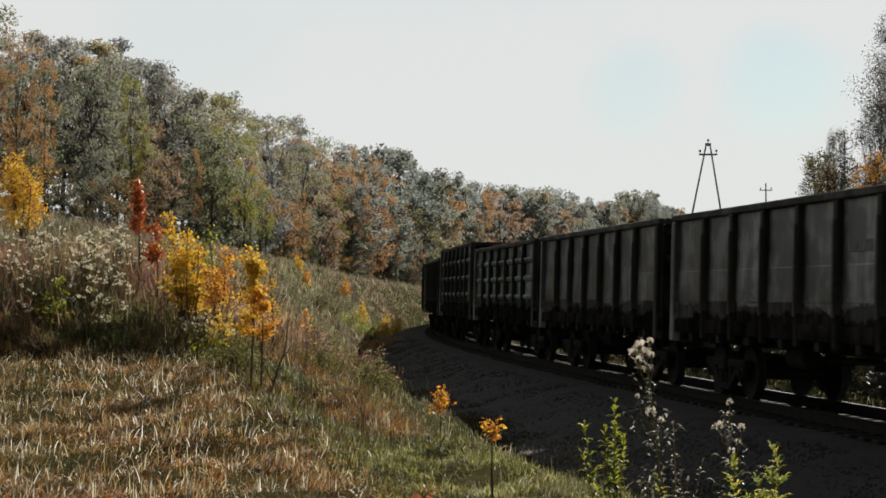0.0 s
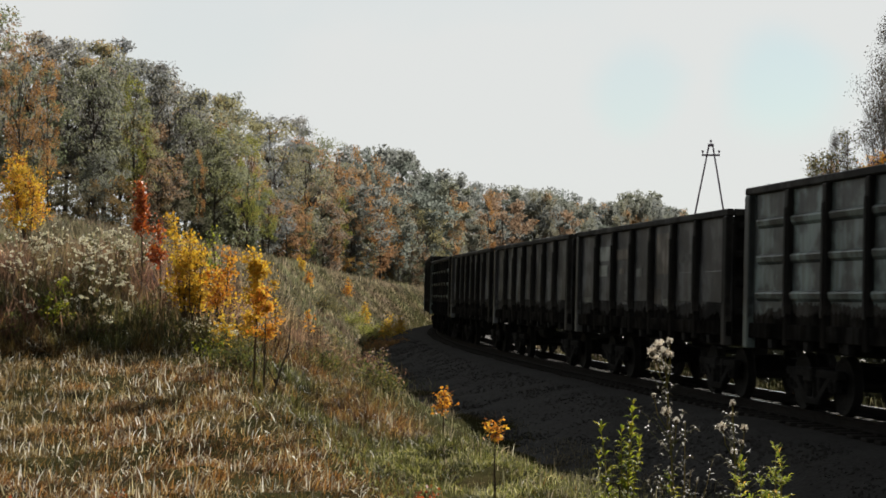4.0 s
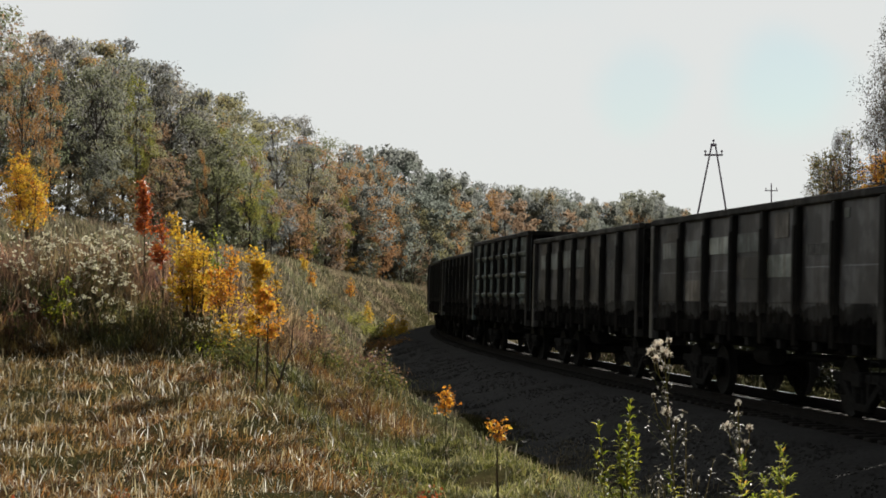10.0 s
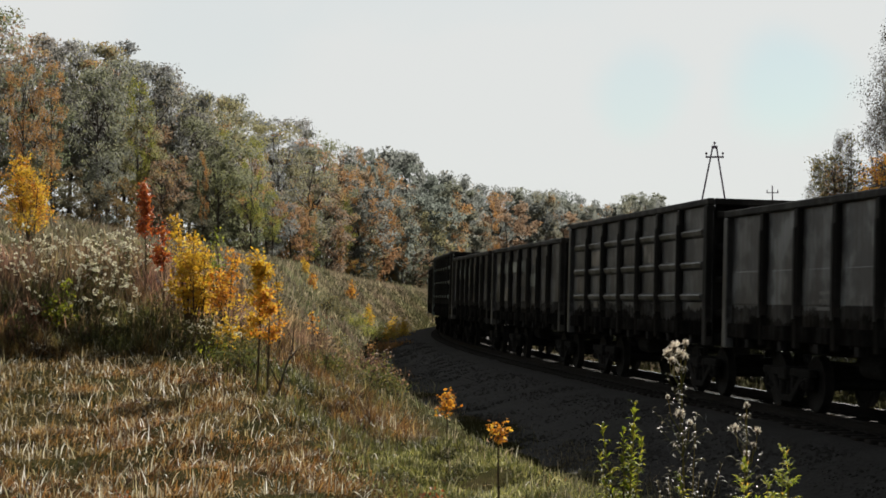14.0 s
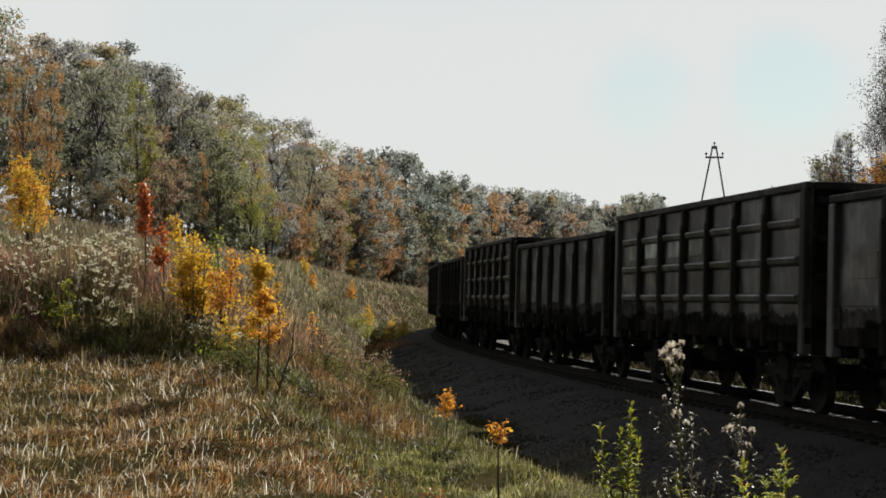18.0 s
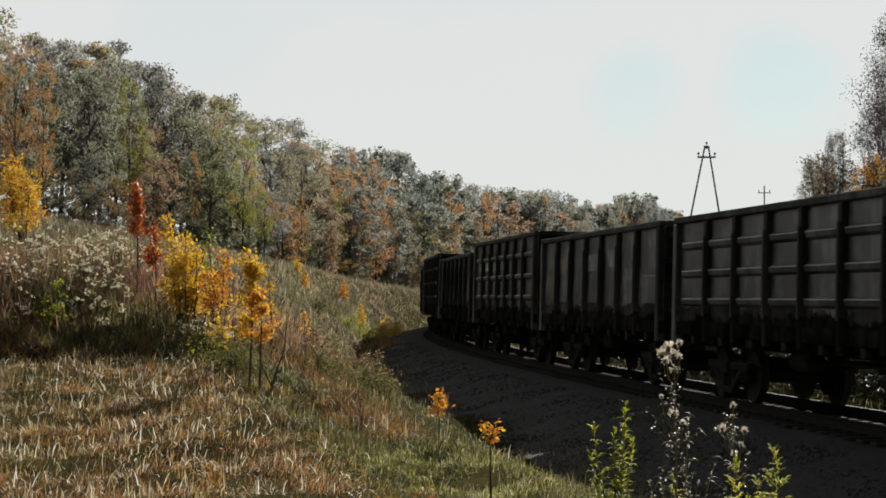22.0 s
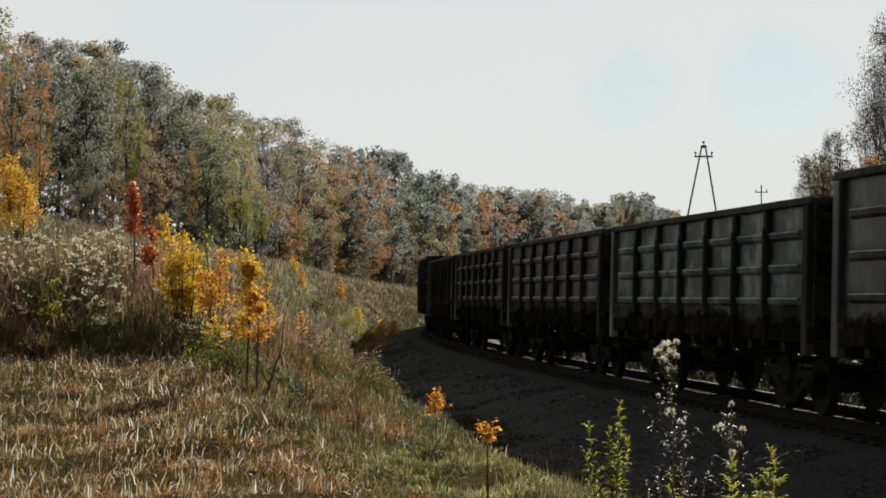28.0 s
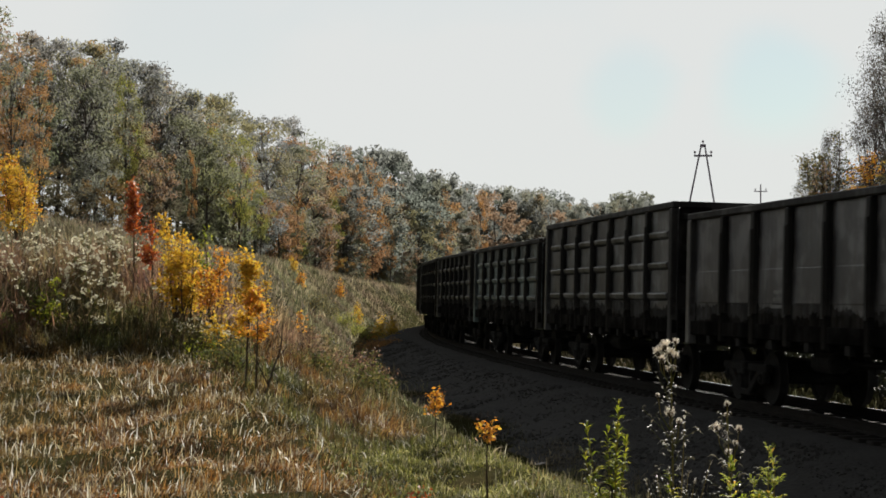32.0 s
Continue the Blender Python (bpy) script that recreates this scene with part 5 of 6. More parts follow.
def plant_saplings():
    x = lambda u, d: across(u, d)
    tall = lambda u, d, v: 1.97 + (520 - v) / FOCAL * d - ground_z(across(u, d), d) + 0.03
    sapling("sapling", "slender sapling with rust-red leaves among dry weeds", "sapling", x(246, 27), 27, tall(246, 27, 320), 0.3, "leaf_red", 900, 0.05, 101, 0.52, slim=0.75)
    sapling("sapling", "small sapling with orange-red leaves on the mound", "sapling", x(279, 26), 26, tall(279, 26, 388), 0.26, "leaf_red", 520, 0.05, 102, 0.55)
    sapling("young_maple", "bright yellow young maple on the weedy mound", "sapling", x(322, 25.5), 25.5, tall(322, 25.5, 378), 0.62, "leaf_yellow", 3000, 0.048, 103, 0.36, stems=6)
    sapling("young_maple", "yellow and orange young maple on the weedy mound", "sapling", x(338, 25.2), 25.2, tall(338, 25.2, 430), 0.5, "leaf_yellow", 800, 0.048, 118, 0.4, stems=4)
    sapling("sapling", "small maple with green and yellow leaves on the mound", "sapling", x(368, 26), 26, tall(368, 26, 402), 0.36, "leaf_green", 300, 0.0432, 113, 0.5, stems=3)
    sapling("young_maple", "bushy orange maple among dry weeds", "sapling", x(386, 25), 25, tall(386, 25, 440), 0.42, "leaf_orange", 900, 0.05, 104, 0.5, stems=4)
    sapling("young_maple", "yellow and orange maple sapling at the foot of the mound", "sapling", x(462, 20.6), 20.6, tall(462, 20.6, 508), 0.4, "leaf_orange", 900, 0.042, 105, 0.52, stems=1, slim=0.3)
    sapling("young_maple", "tall slender yellow maple sapling on a bare stem", "sapling", x(444, 20.8), 20.8, tall(444, 20.8, 446), 0.3, "leaf_yellow", 1500, 0.045, 106, 0.38, slim=0.3)
    sapling("bush", "low yellow-green bush on the mound", "bush", x(396, 23.5), 23.5, tall(396, 23.5, 524), 0.34, "leaf_yellow", 420, 0.0432, 107, 0.4, stems=4)
    sapling("sapling", "tiny maple with yellow-green leaves on the mound", "sapling", x(484, 25), 25, tall(484, 25, 478), 0.2, "leaf_yellow", 160, 0.04, 119, 0.5)
    sapling("bush", "low olive bush below the yellow maples", "bush", x(412, 21.8), 21.8, 0.62, 0.7, "leaf_olive", 800, 0.036, 120, 0.1, stems=6)
    sapling("bush", "low green bush at the foot of the mound", "bush", x(95, 25.1), 25.1, 0.85, 0.4, "leaf_green", 560, 0.0432, 114, 0.1, stems=5)
    sapling("bush", "low green bush at the foot of the mound", "bush", x(420, 22.3), 22.3, 0.5, 0.6, "leaf_olive", 714, 0.036, 115, 0.1, stems=5)
    sapling("bush", "low green bush in the hollow below the bank", "bush", x(560, 25), 25, 0.6, 0.7, "leaf_olive", 544, 0.036, 116, 0.1, stems=5)
    for i, (u, d, h, m) in enumerate(((190, 24.9, 0.55, "leaf_olive"), (318, 24.4, 0.5, "leaf_olive"), (372, 23.4, 0.45, "leaf_green"), (30, 24.9, 0.45, "leaf_olive"), (250, 25.4, 0.6, "leaf_olive"), (350, 24.6, 0.6, "leaf_olive"), (426, 21.6, 0.35, "leaf_olive"))):
        sapling("bush", "small olive-green weed bush on the mound", "bush", x(u, d), d, h, 0.4, m, 330, 0.034, 190 + i, 0.1, "weed bushes on the mound", 5)
    bare = thing("bare_shrub", "leafless dark shrub leaning out from the bank", "shrub", m=pose(x(474, 20.4), 20.4, ground_z(x(474, 20.4), 20.4)))
    limbs = Build()
    for p, q, r0, r1 in (((0, 0, -0.05), (0.10, 0, 0.32), 0.016, 0.012), ((0.10, 0, 0.32), (0.20, 0.03, 0.60), 0.012, 0.008), ((0.20, 0.03, 0.60), (0.23, 0.02, 0.92), 0.008, 0.004), ((0.06, 0, 0.2), (-0.06, 0.02, 0.45), 0.009, 0.005),
                         ((-0.06, 0.02, 0.45), (-0.09, 0.0, 0.66), 0.005, 0.003), ((0.16, 0.02, 0.48), (0.30, -0.04, 0.66), 0.007, 0.003), ((0.21, 0.03, 0.7), (0.13, 0.05, 0.86), 0.005, 0.003), ((0.12, 0, 0.36), (0.26, 0.05, 0.42), 0.006, 0.003)):
        limbs.tube(p, q, r0, r1, 6)
    part("stem", limbs.mesh("stem", MAT["bark"]), bare)
    sapling("young_tree", "small yellow-orange tree before the dark woods", "tree", x(36, 62), 62, 3.2, 1.7, "leaf_orange", 2300, 0.0792, 109, 0.2, stems=4)
    sapling("young_tree", "small yellow-green tree before the dark woods", "tree", x(40, 61), 61, 3.3, 1.6, "leaf_yellow", 2300, 0.08, 117, 0.25, stems=4)
    sapling("sapling", "small orange maple seedling in the grass", "sapling", x(779, 17.3), 17.3, tall(779, 17.3, 692), 0.2, "leaf_orange", 170, 0.04, 110, 0.68)
    sapling("sapling", "single-stemmed maple seedling with orange leaves", "sapling", x(873, 12.6), 12.6, tall(873, 12.6, 749), 0.14, "leaf_orange", 130, 0.032, 111, 0.86)
    sapling("sapling", "orange maple seedling in the grass", "sapling", x(541, 30), 30, 0.7, 0.2, "leaf_orange", 102, 0.0432, 112, 0.5)
    for i, (u, d, h, w2, m) in enumerate(((640, 98, 0.9, 2.2, "leaf_lime"), (664, 102, 1.0, 2.4, "leaf_lime"), (690, 106, 1.1, 2.0, "leaf_yellow"), (612, 94, 0.7, 2.2, "leaf_lime"), (680, 88, 0.5, 1.8, "leaf_rust"), (655, 84, 0.5, 1.6, "leaf_rust"), (585, 90, 0.8, 1.6, "leaf_dull"), (560, 84, 0.9, 1.6, "leaf_dull"))):
        sapling("bush", "low bright autumn bush at the foot of the cutting", "bush", x(u, d), d, h, w2, m, 700, 0.085, 230 + i, 0.1, "bright bushes in the cutting", 7)
    rng = random.Random(8)
    for i in range(22):                      # dry bushes in the hollow
        d = rng.uniform(26, 58)
        sapling("bush", "small dry brown bush in the hollow below the bank", "bush", x(rng.uniform(500, 700), d), d, rng.uniform(0.35, 0.8), rng.uniform(0.4, 0.9), "dry_weed" if i % 3 else "leaf_olive", 442, 0.0432, 140 + i, 0.1, "dry bushes in the hollow", 4)
    for i, (u, d, h, m) in enumerate(((612, 122, 1.5, "leaf_orange"), (640, 112, 1.3, "leaf_yellow"), (683, 116, 1.5, "leaf_yellow"), (706, 112, 1.4, "leaf_yellow"), (672, 108, 0.9, "leaf_orange"), (530, 108, 1.1, "leaf_yellow"), (540, 100, 0.9, "leaf_orange"))):
        sapling("sapling", "autumn-coloured sapling on the side of the cutting", "sapling", x(u, d), d, h, h * 0.5, m, 420, 0.1, 120 + i, 0.15, "saplings on the cutting", 3)


plant_saplings()


def aster(seed, height, stems):
    """Stems with a flat cluster of white flower heads each, and the leaves between them."""
    rng = np.random.RandomState(seed)
    pairs, leaf_at = [], []
    for k in range(stems):
        b, p = Build(), Build()
        a, q = rng.uniform(0, 6.283), rng.uniform(0.05, 0.24)
        top = Vector((math.cos(a) * q, math.sin(a) * q, height * rng.uniform(0.6, 1.0)))
        b.tube((rng.normal(0, 0.03), rng.normal(0, 0.03), -0.02), top, 0.006, 0.003, 4, False)
        for j in range(rng.randint(1, 4)):
            c = top + Vector((rng.normal(0, 0.035), rng.normal(0, 0.035), rng.normal(-0.015, 0.03)))
            b.tube(top + Vector((0, 0, -0.13)), c, 0.003, 0.002, 3, False)
            for _ in range(rng.randint(2, 5)):
                q = c + Vector((rng.normal(0, 0.02), rng.normal(0, 0.02), rng.normal(0, 0.012)))
                r, n = rng.uniform(0.011, 0.023), 6
                ring = [q + Vector((math.cos(6.283 * i / n) * r, math.sin(6.283 * i / n) * r, rng.uniform(0, 0.01))) for i in range(n)]
                p.add([v[:] for v in ring] + [(q.x, q.y, q.z + 0.018), (q.x, q.y, q.z - 0.014)], [(i, (i + 1) % n, n) for i in range(n)] + [((i + 1) % n, i, n + 1) for i in range(n)])
        leaf_at += [Vector((0, 0, 0)).lerp(top, rng.uniform(0.2, 0.9)) for _ in range(7)]
        pairs.append((b.mesh("stem", MAT["dry_weed"]), p.mesh("blossom", MAT["petal"])))
    la = np.array([v[:] for v in leaf_at]) + rng.normal(0, 0.03, (len(leaf_at), 3))
    lv, lf = leaves(rng, la, 0.045)
    return pairs, cloud_mesh("foliage", lv, lf, MAT["leaf_olive"])


def plant_asters():
    rng = random.Random(3)
    kinds = [aster(s, h, k) for s, h, k in ((1, 0.9, 5), (2, 0.75, 4), (3, 0.95, 5), (4, 0.6, 4), (5, 0.5, 3), (6, 0.4, 3))]
    spots = [(rng.uniform(-40, 250), rng.uniform(26.0, 28.7), 0) for _ in range(40)] + [(rng.uniform(-40, 330), rng.uniform(24.9, 26.6), 2) for _ in range(28)]
    spots += [(rng.uniform(300, 420), rng.uniform(24.6, 25.6), 3) for _ in range(8)]
    for u, d, low in spots:
        x = across(u, d)
        k = kinds[min(5, low + rng.randrange(4))]
        s = rng.uniform(0.75, 1.1)
        t = thing("aster_plant", "weed with clusters of small white flowers on the mound", "wildflower", "white flowering weeds on the mound", m=Matrix.LocRotScale((x, d, ground_z(x, d) - 0.02), Euler((0, 0, rng.uniform(0, 6.28))), (s, s, s)))
        for stem, cluster in k[0]:
            part("blossom", cluster, part("stem", stem, t), "small white flower heads", "stuff")
        part("foliage", k[1], t, kind="stuff")


plant_asters()


def fluff_head(p, rng, c, r):
    """An opened, downy seed head: many fine tufts."""
    for _ in range(150):
        d = Vector(rng.normal(size=3)).normalized()
        q = Vector(c) + d * r * rng.uniform(0.5, 1.1)
        s = d.orthogonal().normalized() * r * 0.055
        p.add([(Vector(c) - s * 0.3)[:], (q - s)[:], (q + s)[:]], [(0, 1, 2)])


SWAYING = []


def curved_leaf(vs, fs, root, out, up, length, width):
    """A folded leaf that arches over: seven corners, six triangles."""
    side = out.cross(up).normalized() * width / 2
    mid, tip = root + out * length * 0.5 + up * length * 0.12, root + out * length - up * length * 0.12
    low = root + out * length * 0.25 + up * length * 0.07
    fold = up * width * 0.22
    i = len(vs)
    vs += [root[:], (low + side * 0.8 + fold)[:], (mid + side + fold)[:], tip[:], (mid - side + fold)[:], (low - side * 0.8 + fold)[:], mid[:]]
    fs += [(i, i + 1, i + 6), (i + 1, i + 2, i + 6), (i + 2, i + 3, i + 6), (i + 3, i + 4, i + 6), (i + 4, i + 5, i + 6), (i + 5, i, i + 6)]


def thistle(x, y, height, seed, heads, label):
    rng = np.random.RandomState(seed)
    t = thing("thistle", label, "thistle", "dry thistles by the line", m=pose(x, y, ground_z(x, y)))
    b = Build()
    bend = Vector((0.012, 0.0, height * 0.55))
    b.tube((0, 0, -0.02), bend, 0.006, 0.0045, 6, False)
    b.tube(bend, (0, 0, height), 0.0045, 0.0022, 6, False)
    part("stem", b.mesh("stem", MAT["leaf_olive"]), t)
    spots = []
    for dx, dz, r in heads:
        c = Vector((dx, rng.normal(0, 0.02), height + dz))
        root = Vector((0.004, 0, max(height * 0.3, height + dz - 0.1 - abs(dx))))
        elbow = root.lerp(c, 0.55) + Vector((dx * 0.25, 0, -0.012))
        g = Build()
        g.tube(root, elbow, 0.0026, 0.002, 5, False)
        g.tube(elbow, c, 0.002, 0.0014, 5, False)
        branch = part("branch", g.mesh("branch", MAT["leaf_olive"]), t)
        p = Build()
        fluff_head(p, rng, c, r * 0.85)
        part("seed_head", p.mesh("seed_head", MAT["fluff"]), branch, "pale downy seed head")
        cup = Build()
        cup.lathe([(-0.012, 0.0), (-0.008, r * 0.35), (0.004, r * 0.42), (0.010, r * 0.2), (0.012, 0.0)], "z", 7)
        cup.v = [(q[0] + c.x, q[1] + c.y, q[2] + c.z - r * 0.35) for q in cup.v]
        part("bract", cup.mesh("bract", MAT["twig"]), branch, "dry brown bract cup")
        spots += [root.lerp(c, rng.uniform(0, 1)) for _ in range(4)]
    vs, fs = [], []
    for k in range(20):                        # thin bare side twigs
        z, a, q = rng.uniform(0.4, 0.9) * height, rng.uniform(0, 6.283), rng.uniform(0.05, 0.13)
        end = Vector((math.cos(a) * q, math.sin(a) * q, z + rng.uniform(0.04, 0.14)))
        g = Build()
        g.tube((0.006, 0, z), end, 0.0018, 0.0009, 4, False)
        part("twig", g.mesh("twig", MAT["leaf_olive"]), t)
        spots += [Vector((0, 0, z)).lerp(end, f) for f in (0.4, 0.6, 0.8, 0.9, 1.0, 1.0)]
    spots += [Vector((rng.normal(0, 0.012), rng.normal(0, 0.012), rng.uniform(0.3, 0.97) * height)) for _ in range(90)]
    for q in spots:
        a = rng.uniform(0, 6.283)
        curved_leaf(vs, fs, q, Vector((math.cos(a), math.sin(a), rng.uniform(-0.7, 0.7))).normalized(), Vector((0, 0, 1)), rng.uniform(0.014, 0.04), rng.uniform(0.005, 0.013))
    l = Build()
    l.add(vs, fs)
    part("foliage", l.mesh("foliage", MAT["leaf_dead"]), t, "shrivelled silvery leaves", "stuff")
    vs, fs = [], []
    for _ in range(44):                        # a few leaves still green, low on the stem
        a, z = rng.uniform(0, 6.283), rng.uniform(0.3, 0.62) * height
        curved_leaf(vs, fs, Vector((0, 0, z)), Vector((math.cos(a), math.sin(a), rng.uniform(0.1, 0.9))).normalized(), Vector((0, 0, 1)), rng.uniform(0.035, 0.07), rng.uniform(0.010, 0.018))
    l = Build()
    l.add(vs, fs)
    part("green_leaf", l.mesh("green_leaf", MAT["leaf_green"]), t, "last green leaves", "stuff")
    SWAYING.append(t)
    return t


def leafy_weed(x, y, height, seed, mat, label, n=110, leaf=0.055, width=0.2, stems=5, lobed=False):
    """A weed of several bowed stems, each with its own leaves set round it."""
    rng = np.random.RandomState(seed)
    t = thing("leafy_weed", label, "weed", "green weeds by the line", m=pose(x, y, ground_z(x, y)))
    up = Vector((0, 0, 1))
    for k in range(stems):
        a = 6.283 * k / stems + rng.uniform(-0.6, 0.6)
        reach = width * 0.5 * (0.25 if k == 0 else rng.uniform(0.5, 1.1))
        tall = height * (1 if k == 0 else rng.uniform(0.72, 0.95))
        knee = Vector((math.cos(a) * reach * 0.35, math.sin(a) * reach * 0.25, tall * 0.55))
        top = Vector((math.cos(a) * reach, math.sin(a) * reach * 0.6, tall))
        b = Build()
        b.tube((0, 0, -0.02), knee, 0.005, 0.0035, 5, False)
        b.tube(knee, top, 0.0035, 0.0012, 5, False)
        stem = part("stem", b.mesh("stem", MAT["leaf_olive"]), t)
        vs, fs = [], []
        for j in range(max(6, n // stems)):
            f = 1.0 - 0.62 * rng.uniform(0, 1) ** 1.2
            root = knee.lerp(top, (f - 0.55) / 0.45) if f > 0.55 else Vector((0, 0, 0)).lerp(knee, f / 0.55)
            g = j * 2.4 + k
            size = leaf * (1.35 - 0.75 * f) * rng.uniform(0.7, 1.3)
            out = Vector((math.cos(g), math.sin(g), rng.uniform(0.0, 0.9) if f < 0.95 else rng.uniform(0.8, 1.6))).normalized()
            if not lobed:
                curved_leaf(vs, fs, root, out, up, size, size * rng.uniform(0.2, 0.32))
                continue
            across_leaf = out.cross(up).normalized()
            for q, turn, share in ((1.0, 0.0, 0.75), (0.55, 0.75, 0.5), (0.55, -0.75, 0.5), (0.25, 0.95, 0.36), (0.25, -0.95, 0.36)):
                way = (out * math.cos(turn) + across_leaf * math.sin(turn)).normalized()
                curved_leaf(vs, fs, root + out * size * 0.55 * q, way, up, size * share, size * 0.24)
        l = Build()
        l.add(vs, fs)
        part("foliage", l.mesh("foliage", MAT[mat]), stem, kind="stuff")
    SWAYING.append(t)
    return t


NEAR_D = 7.4


def plant_front_weeds():
    d = NEAR_D
    gz = lambda u, dd: ground_z(across(u, dd), dd)
    top = lambda u, v, dd: 1.97 + (520 - v) / FOCAL * dd - gz(u, dd)
    thistle(across(1192, d), d, top(1192, 624, d), 1, [(-0.02, 0.035, 0.032), (-0.05, 0.01, 0.03), (-0.005, 0.005, 0.03), (0.025, 0.05, 0.02), (-0.03, -0.02, 0.026), (0.02, -0.005, 0.018), (0.0, -0.06, 0.026), (-0.005, -0.235, 0.028), (0.03, -0.27, 0.018), (-0.05, -0.17, 0.014)],
            "tall dry thistle with pale downy seed heads")
    thistle(across(1298, d), d, top(1298, 715, d), 2, [(0.0, 0.01, 0.018), (-0.04, -0.085, 0.026), (0.05, -0.095, 0.022), (0.0, -0.04, 0.014), (0.01, -0.19, 0.02), (0.03, -0.15, 0.015)],
            "dry thistle with ring-shaped pale seed heads")
    leafy_weed(across(1092, d + 0.3), d + 0.3, top(1092, 712, d + 0.3), 5, "leaf_green", "green leafy weed with narrow leaves", 420, 0.068, 0.27, 7)
    leafy_weed(across(1205, d + 0.5), d + 0.5, top(1205, 748, d + 0.5), 6, "leaf_dead", "drying weed with shrivelled silvery leaves", 420, 0.04, 0.3, 8)
    leafy_weed(across(1292, d - 0.6), d - 0.6, top(1292, 822, d - 0.6), 7, "leaf_fresh", "yellow-green leafy weed with broad lobed leaves", 420, 0.064, 0.22, 7, True)
    leafy_weed(across(1362, d - 0.6), d - 0.6, top(1362, 792, d - 0.6), 8, "leaf_fresh", "bright green leafy weed with broad lobed leaves", 330, 0.062, 0.15, 6, True)
    dead = thing("withered_stalk", "dark withered stalk curled over in the grass", "weed", m=pose(across(1078, d), d, gz(1078, d)))
    hook = Build()
    tip = top(1078, 852, d)
    bow = [Vector((0.035, 0, 0)), Vector((0.03, 0, tip - 0.03))] + [Vector((0.004 + 0.026 * math.cos(a), 0.01 * math.sin(a), tip - 0.03 + 0.026 * math.sin(a))) for a in (0.6, 1.2, 1.9, 2.6, 3.3, 4.0)]
    for p, q in zip(bow, bow[1:]):
        hook.tube(p, q, 0.004, 0.0035, 6)
    part("stem", hook.mesh("stem", MAT["bark"]), dead)
    vs, fs = [], []
    for i, p in enumerate(bow[2:]):
        curved_leaf(vs, fs, p, Vector((-0.6, 0.3, -0.5 + 0.25 * i)).normalized(), Vector((0, 0, 1)), 0.035, 0.014)
    curl = Build()
    curl.add(vs, fs)
    part("foliage", curl.mesh("foliage", MAT["bare_twigs"]), dead, kind="stuff")
    for i, (u, dd, h, m) in enumerate(((395, 9.9, 0.1, "leaf_red"), (470, 10.3, 0.12, "leaf_rust"), (720, 10.6, 0.14, "leaf_rust"), (745, 12.0, 0.16, "leaf_red"), (205, 12.4, 0.1, "leaf_red"), (20, 11.4, 0.12, "leaf_red"), (620, 9.9, 0.1, "leaf_rust"), (545, 9.8, 0.12, "leaf_rust"), (850, 10.4, 0.1, "leaf_rust"))):
        sapling("seedling", "low rust-coloured seedling in the meadow grass", "seedling", across(u, dd), dd, h + 0.05, 0.2, m, 90, 0.03, 210 + i, 0.3, "seedlings in the grass", 4)
    leaf = Build()
    lobes = [((0.046, 0.05, 0.04, 0.038, 0.052)[i // 2] if i % 2 == 0 else 0.021, i * math.pi / 5 + 0.1 * (i % 3)) for i in range(10)]
    leaf.add([(r * math.sin(a), r * math.cos(a), 0.014 if r > 0.04 else 0.004) for r, a in lobes] + [(0, 0, 0)], [(i, (i + 1) % 10, 10) for i in range(10)])
    me = leaf.mesh("fallen_leaf", MAT["leaf_red_orange"])
    for u, dd in ((536, 10.1), (182, 10.6), (376, 11.2), (18, 10.4), (730, 11.5)):
        xx = across(u, dd)
        thing("fallen_leaf", "fallen orange maple leaf caught in the grass", "leaf", "fallen leaves in the grass", m=pose(xx, dd, ground_z(xx, dd) + 0.17, 50 + u % 30, u % 23 - 11, u % 50 - 25), me=me)


plant_front_weeds()


# ---- power line poles ----
def a_pole(x, y, apex, spread, drop, label):
    """A-shaped pole of two leaning legs with a cross-arm and pin insulators."""
    z0 = ground_z(x, y)
    t = thing("power_pole", label, "utility pole", "power line poles", m=pose(x, y, z0))
    h = apex - z0
    half = spread * h / drop
    for a, b in ((-half - 0.25, -0.10), (half - 0.25, 0.10)):
        l = Build()
        l.tube((a, 0, -0.3), (b, 0, h), 0.065, 0.045, 10)
        part("leg", l.mesh("leg", MAT["pole"]), t)
    c = Build()
    c.box((-0.5, -0.05, h - 0.62), (0.5, 0.05, h - 0.52), 0.01)
    c.box((-0.16, -0.06, h - 0.1), (0.16, 0.06, h + 0.06), 0.015)
    part("cross_arm", c.mesh("cross_arm", MAT["pole"]), t)
    i = Build()
    i.lathe([(0, 0.0), (0, 0.02), (0.1, 0.02), (0.1, 0.06), (0.18, 0.07), (0.22, 0.03), (0.22, 0)], "z", 10)
    me = i.mesh("insulator", MAT["pole"])
    for x2, z2 in ((-0.45, h - 0.52), (0.45, h - 0.52), (0.0, h + 0.06)):
        part("insulator", me, t).matrix_basis = pose(x2, 0, z2)
    return t


def plain_pole(x, y, apex):
    z0 = ground_z(x, y)
    h = apex - z0
    t = thing("power_pole", "distant upright power pole with a cross-arm", "utility pole", "power line poles", m=pose(x, y, z0))
    l = Build()
    l.tube((0, 0, -0.3), (0, 0, h), 0.10, 0.06, 9)
    part("post", l.mesh("post", MAT["pole"]), t)
    c = Build()
    c.box((-0.6, -0.05, h - 0.71), (0.6, 0.05, h - 0.63), 0.01)
    for q in (-0.5, 0.5):
        c.tube((q, 0, h - 0.62), (q, 0, h - 0.4), 0.04, 0.05, 8)
    part("cross_arm", c.mesh("cross_arm", MAT["pole"]), t)


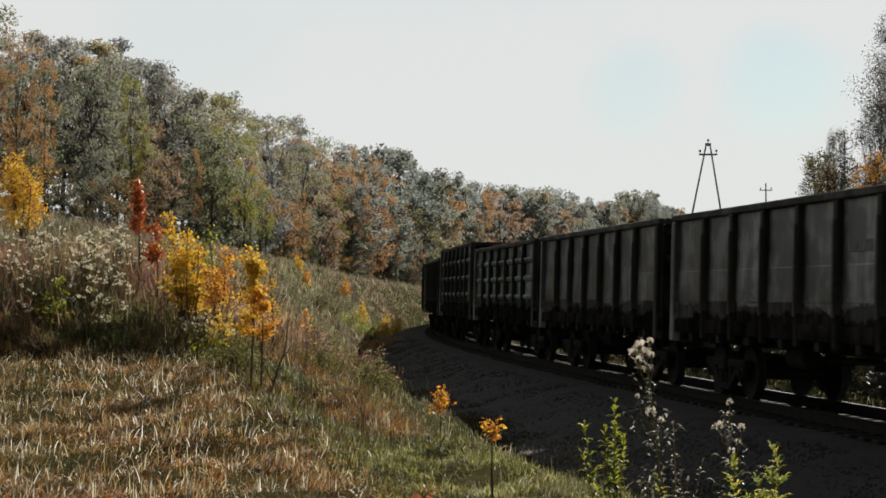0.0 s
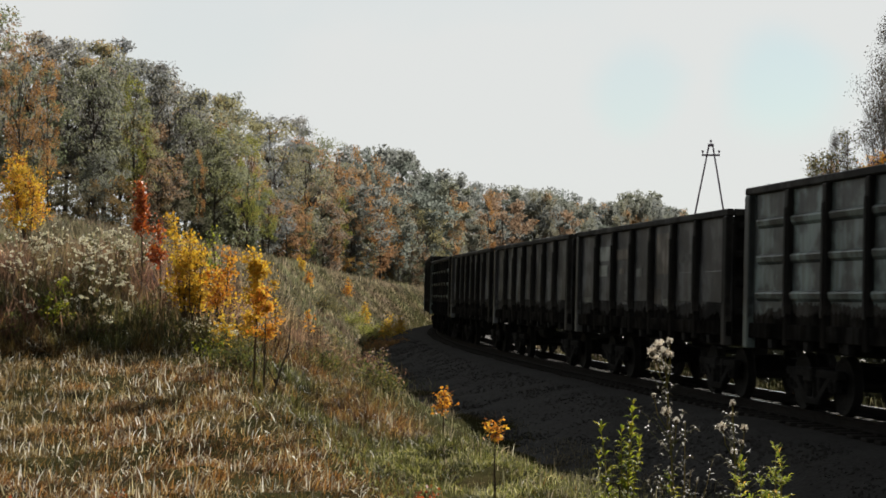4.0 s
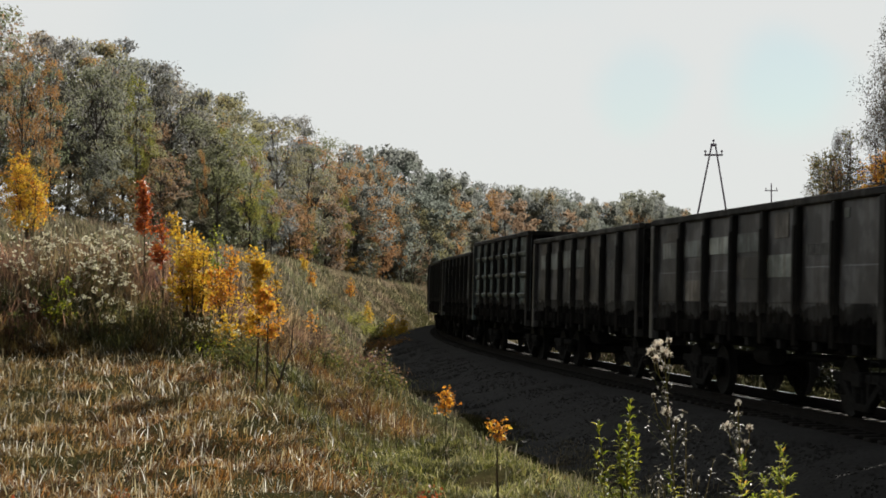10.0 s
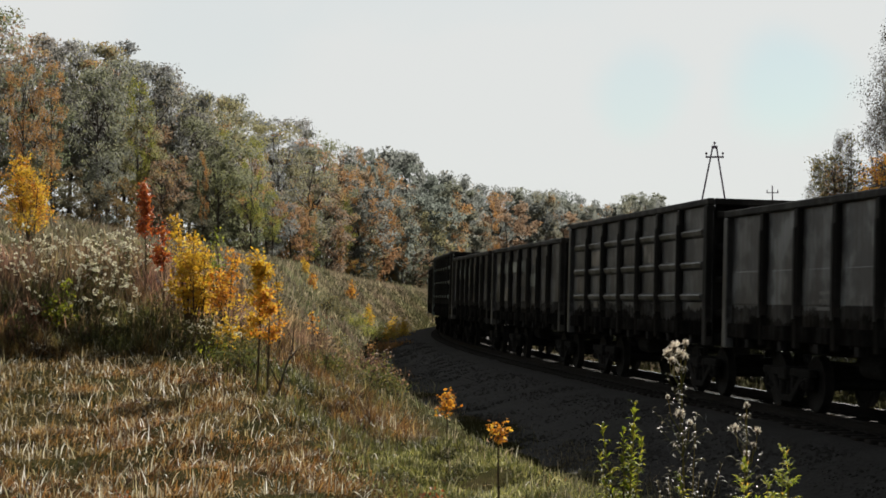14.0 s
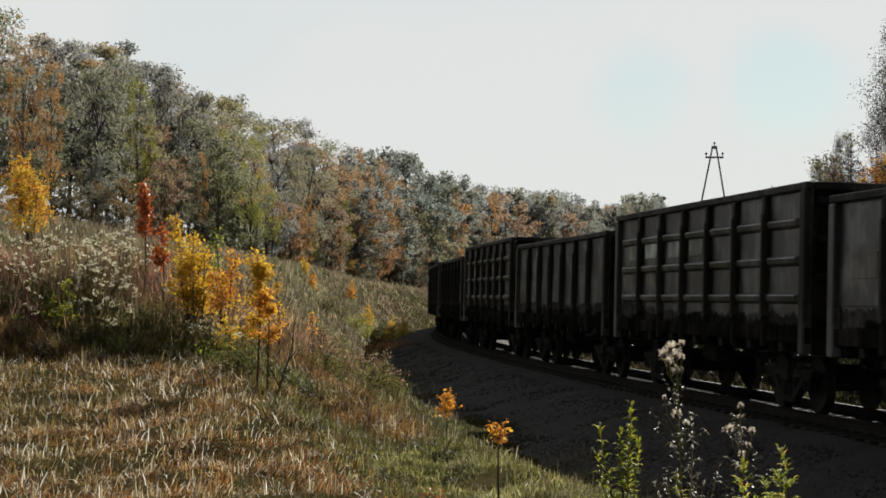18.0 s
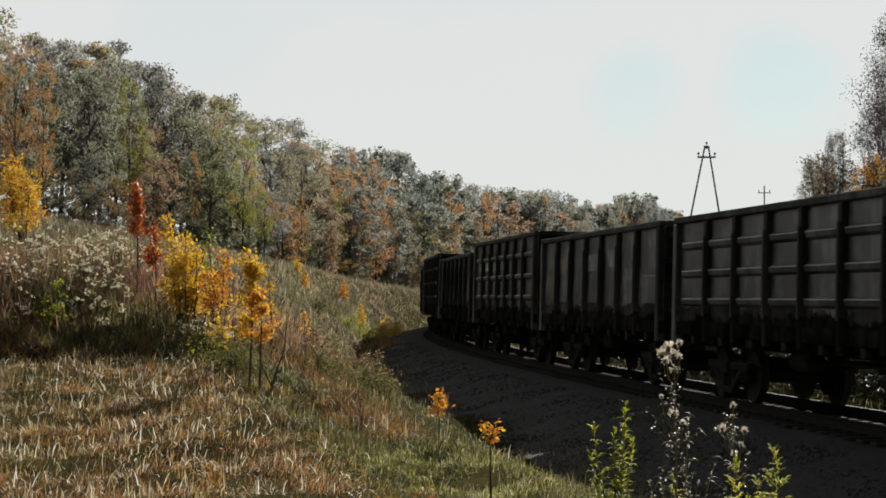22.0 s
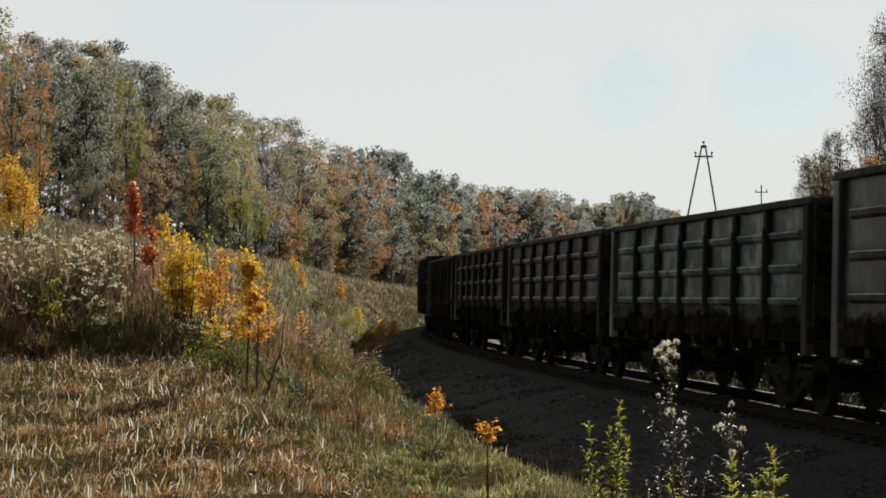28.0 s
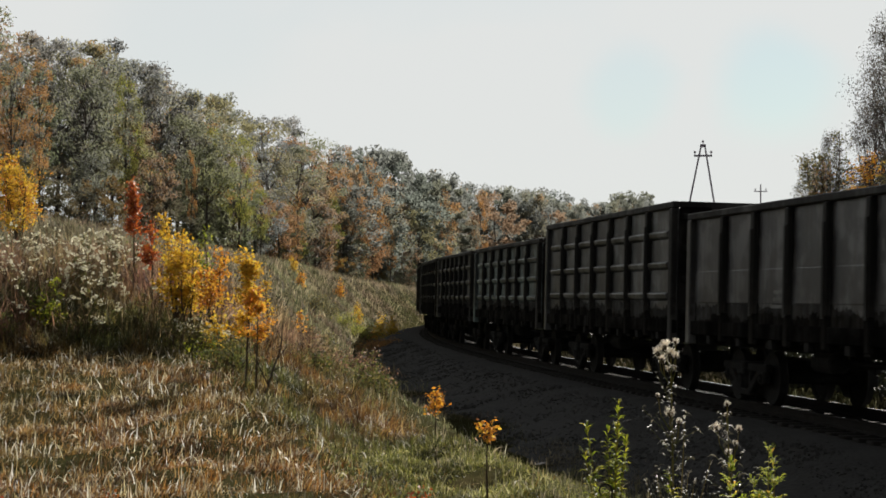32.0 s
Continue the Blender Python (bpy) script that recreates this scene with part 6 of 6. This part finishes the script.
a_pole(across(1254, 100), 100, 1.97 + (520 - 255) / FOCAL * 100, 0.70, 3.55, "A-shaped concrete power pole with a cross-arm")
plain_pole(across(1356, 170), 170, 1.97 + (520 - 324) / FOCAL * 170)


# ---- movement ----
# how far the wind of the train pushes the two near weeds aside, in tenths of a degree: seconds, thistle, green weed, second thistle
GUSTS = (
    (0, -50, -23, -10), (0.5, -17, -3, -6), (1, -15, 4, -10), (1.5, -14, 8, -14), (2, -25, 3, 1), (2.5, -19, 6, -4), (3, 6, 11, -5), (3.5, -22, 13, -11), (5.5, 10, 5, -3), (6, 25, 0, -4),
    (6.5, 18, -2, -6), (7, 11, -3, 3), (7.5, -2, -3, 3), (8, -9, -4, -7), (8.5, -21, -7, 0), (9, 2, 9, -5), (9.5, -14, -7, -14), (10, -27, 0, -3), (10.5, -22, 15, -5), (11, -2, 4, -7), (11.5, -6, 19, 3),
    (12, -9, -4, -3), (12.5, 12, 5, 9), (13, 20, 7, 5), (13.5, 12, -1, 11), (14, 1, 8, 13), (14.5, -3, 5, 6), (16.5, 1, 3, 8), (17, 0, 8, 7), (17.5, 0, 0, 3), (18, -6, 1, 0), (18.5, 0, -1, 1),
    (19, 0, -4, 0), (20, -1, -1, -3), (21, 0, -1, 0), (22, 4, 5, 1), (22.5, -1, 2, 0), (23, 4, 4, 4), (24, -2, -4, 5), (25, 2, 1, 4), (25.5, 6, 2, 2), (27.5, 2, -1, 1), (28, 4, 0, 4),
    (29, 1, 1, 3), (30, 0, 0, 3), (31, -1, -3, 1), (32, 4, -3, -4))


def sway_rows(ob, column, share):
    home = ob.matrix_basis.copy()
    return [(g[0], home @ pose(0, 0, 0, 0, g[column] / 10 * share, 0)) for g in GUSTS]


def motions():
    for i, w in enumerate(TRAIN):
        walk(w, [(t, wagon_pose(i, t)) for t in range(0, 33)])
    for ob, column, share in zip(SWAYING, (1, 3, 2, 1, 2, 3), (1, 1, 1, 0.8, 0.3, 0.35)):
        walk(ob, sway_rows(ob, column, share))
    wheels = {1: [], -1: []}
    for w in TRAIN:
        for g in w.children:
            for o in g.children:
                if o.name.startswith("wheelset"):
                    wheels[1 if o.matrix_basis.translation.x > 0 else -1].append(o)
    for q, obs in wheels.items():
        walk(obs[0], [(k / 10, pose(q * 0.925, 0, 0.475) @ Matrix.Rotation(run_of(k / 10) / 0.475, 4, "Y")) for k in range(0, 321)])
        keys = obs[0].animation_data
        for o in obs[1:]:                    # all wheels turn alike
            o.rotation_mode = "QUATERNION"
            a = o.animation_data_create()
            a.action = keys.action
            a.action_slot = keys.action_slot


motions()
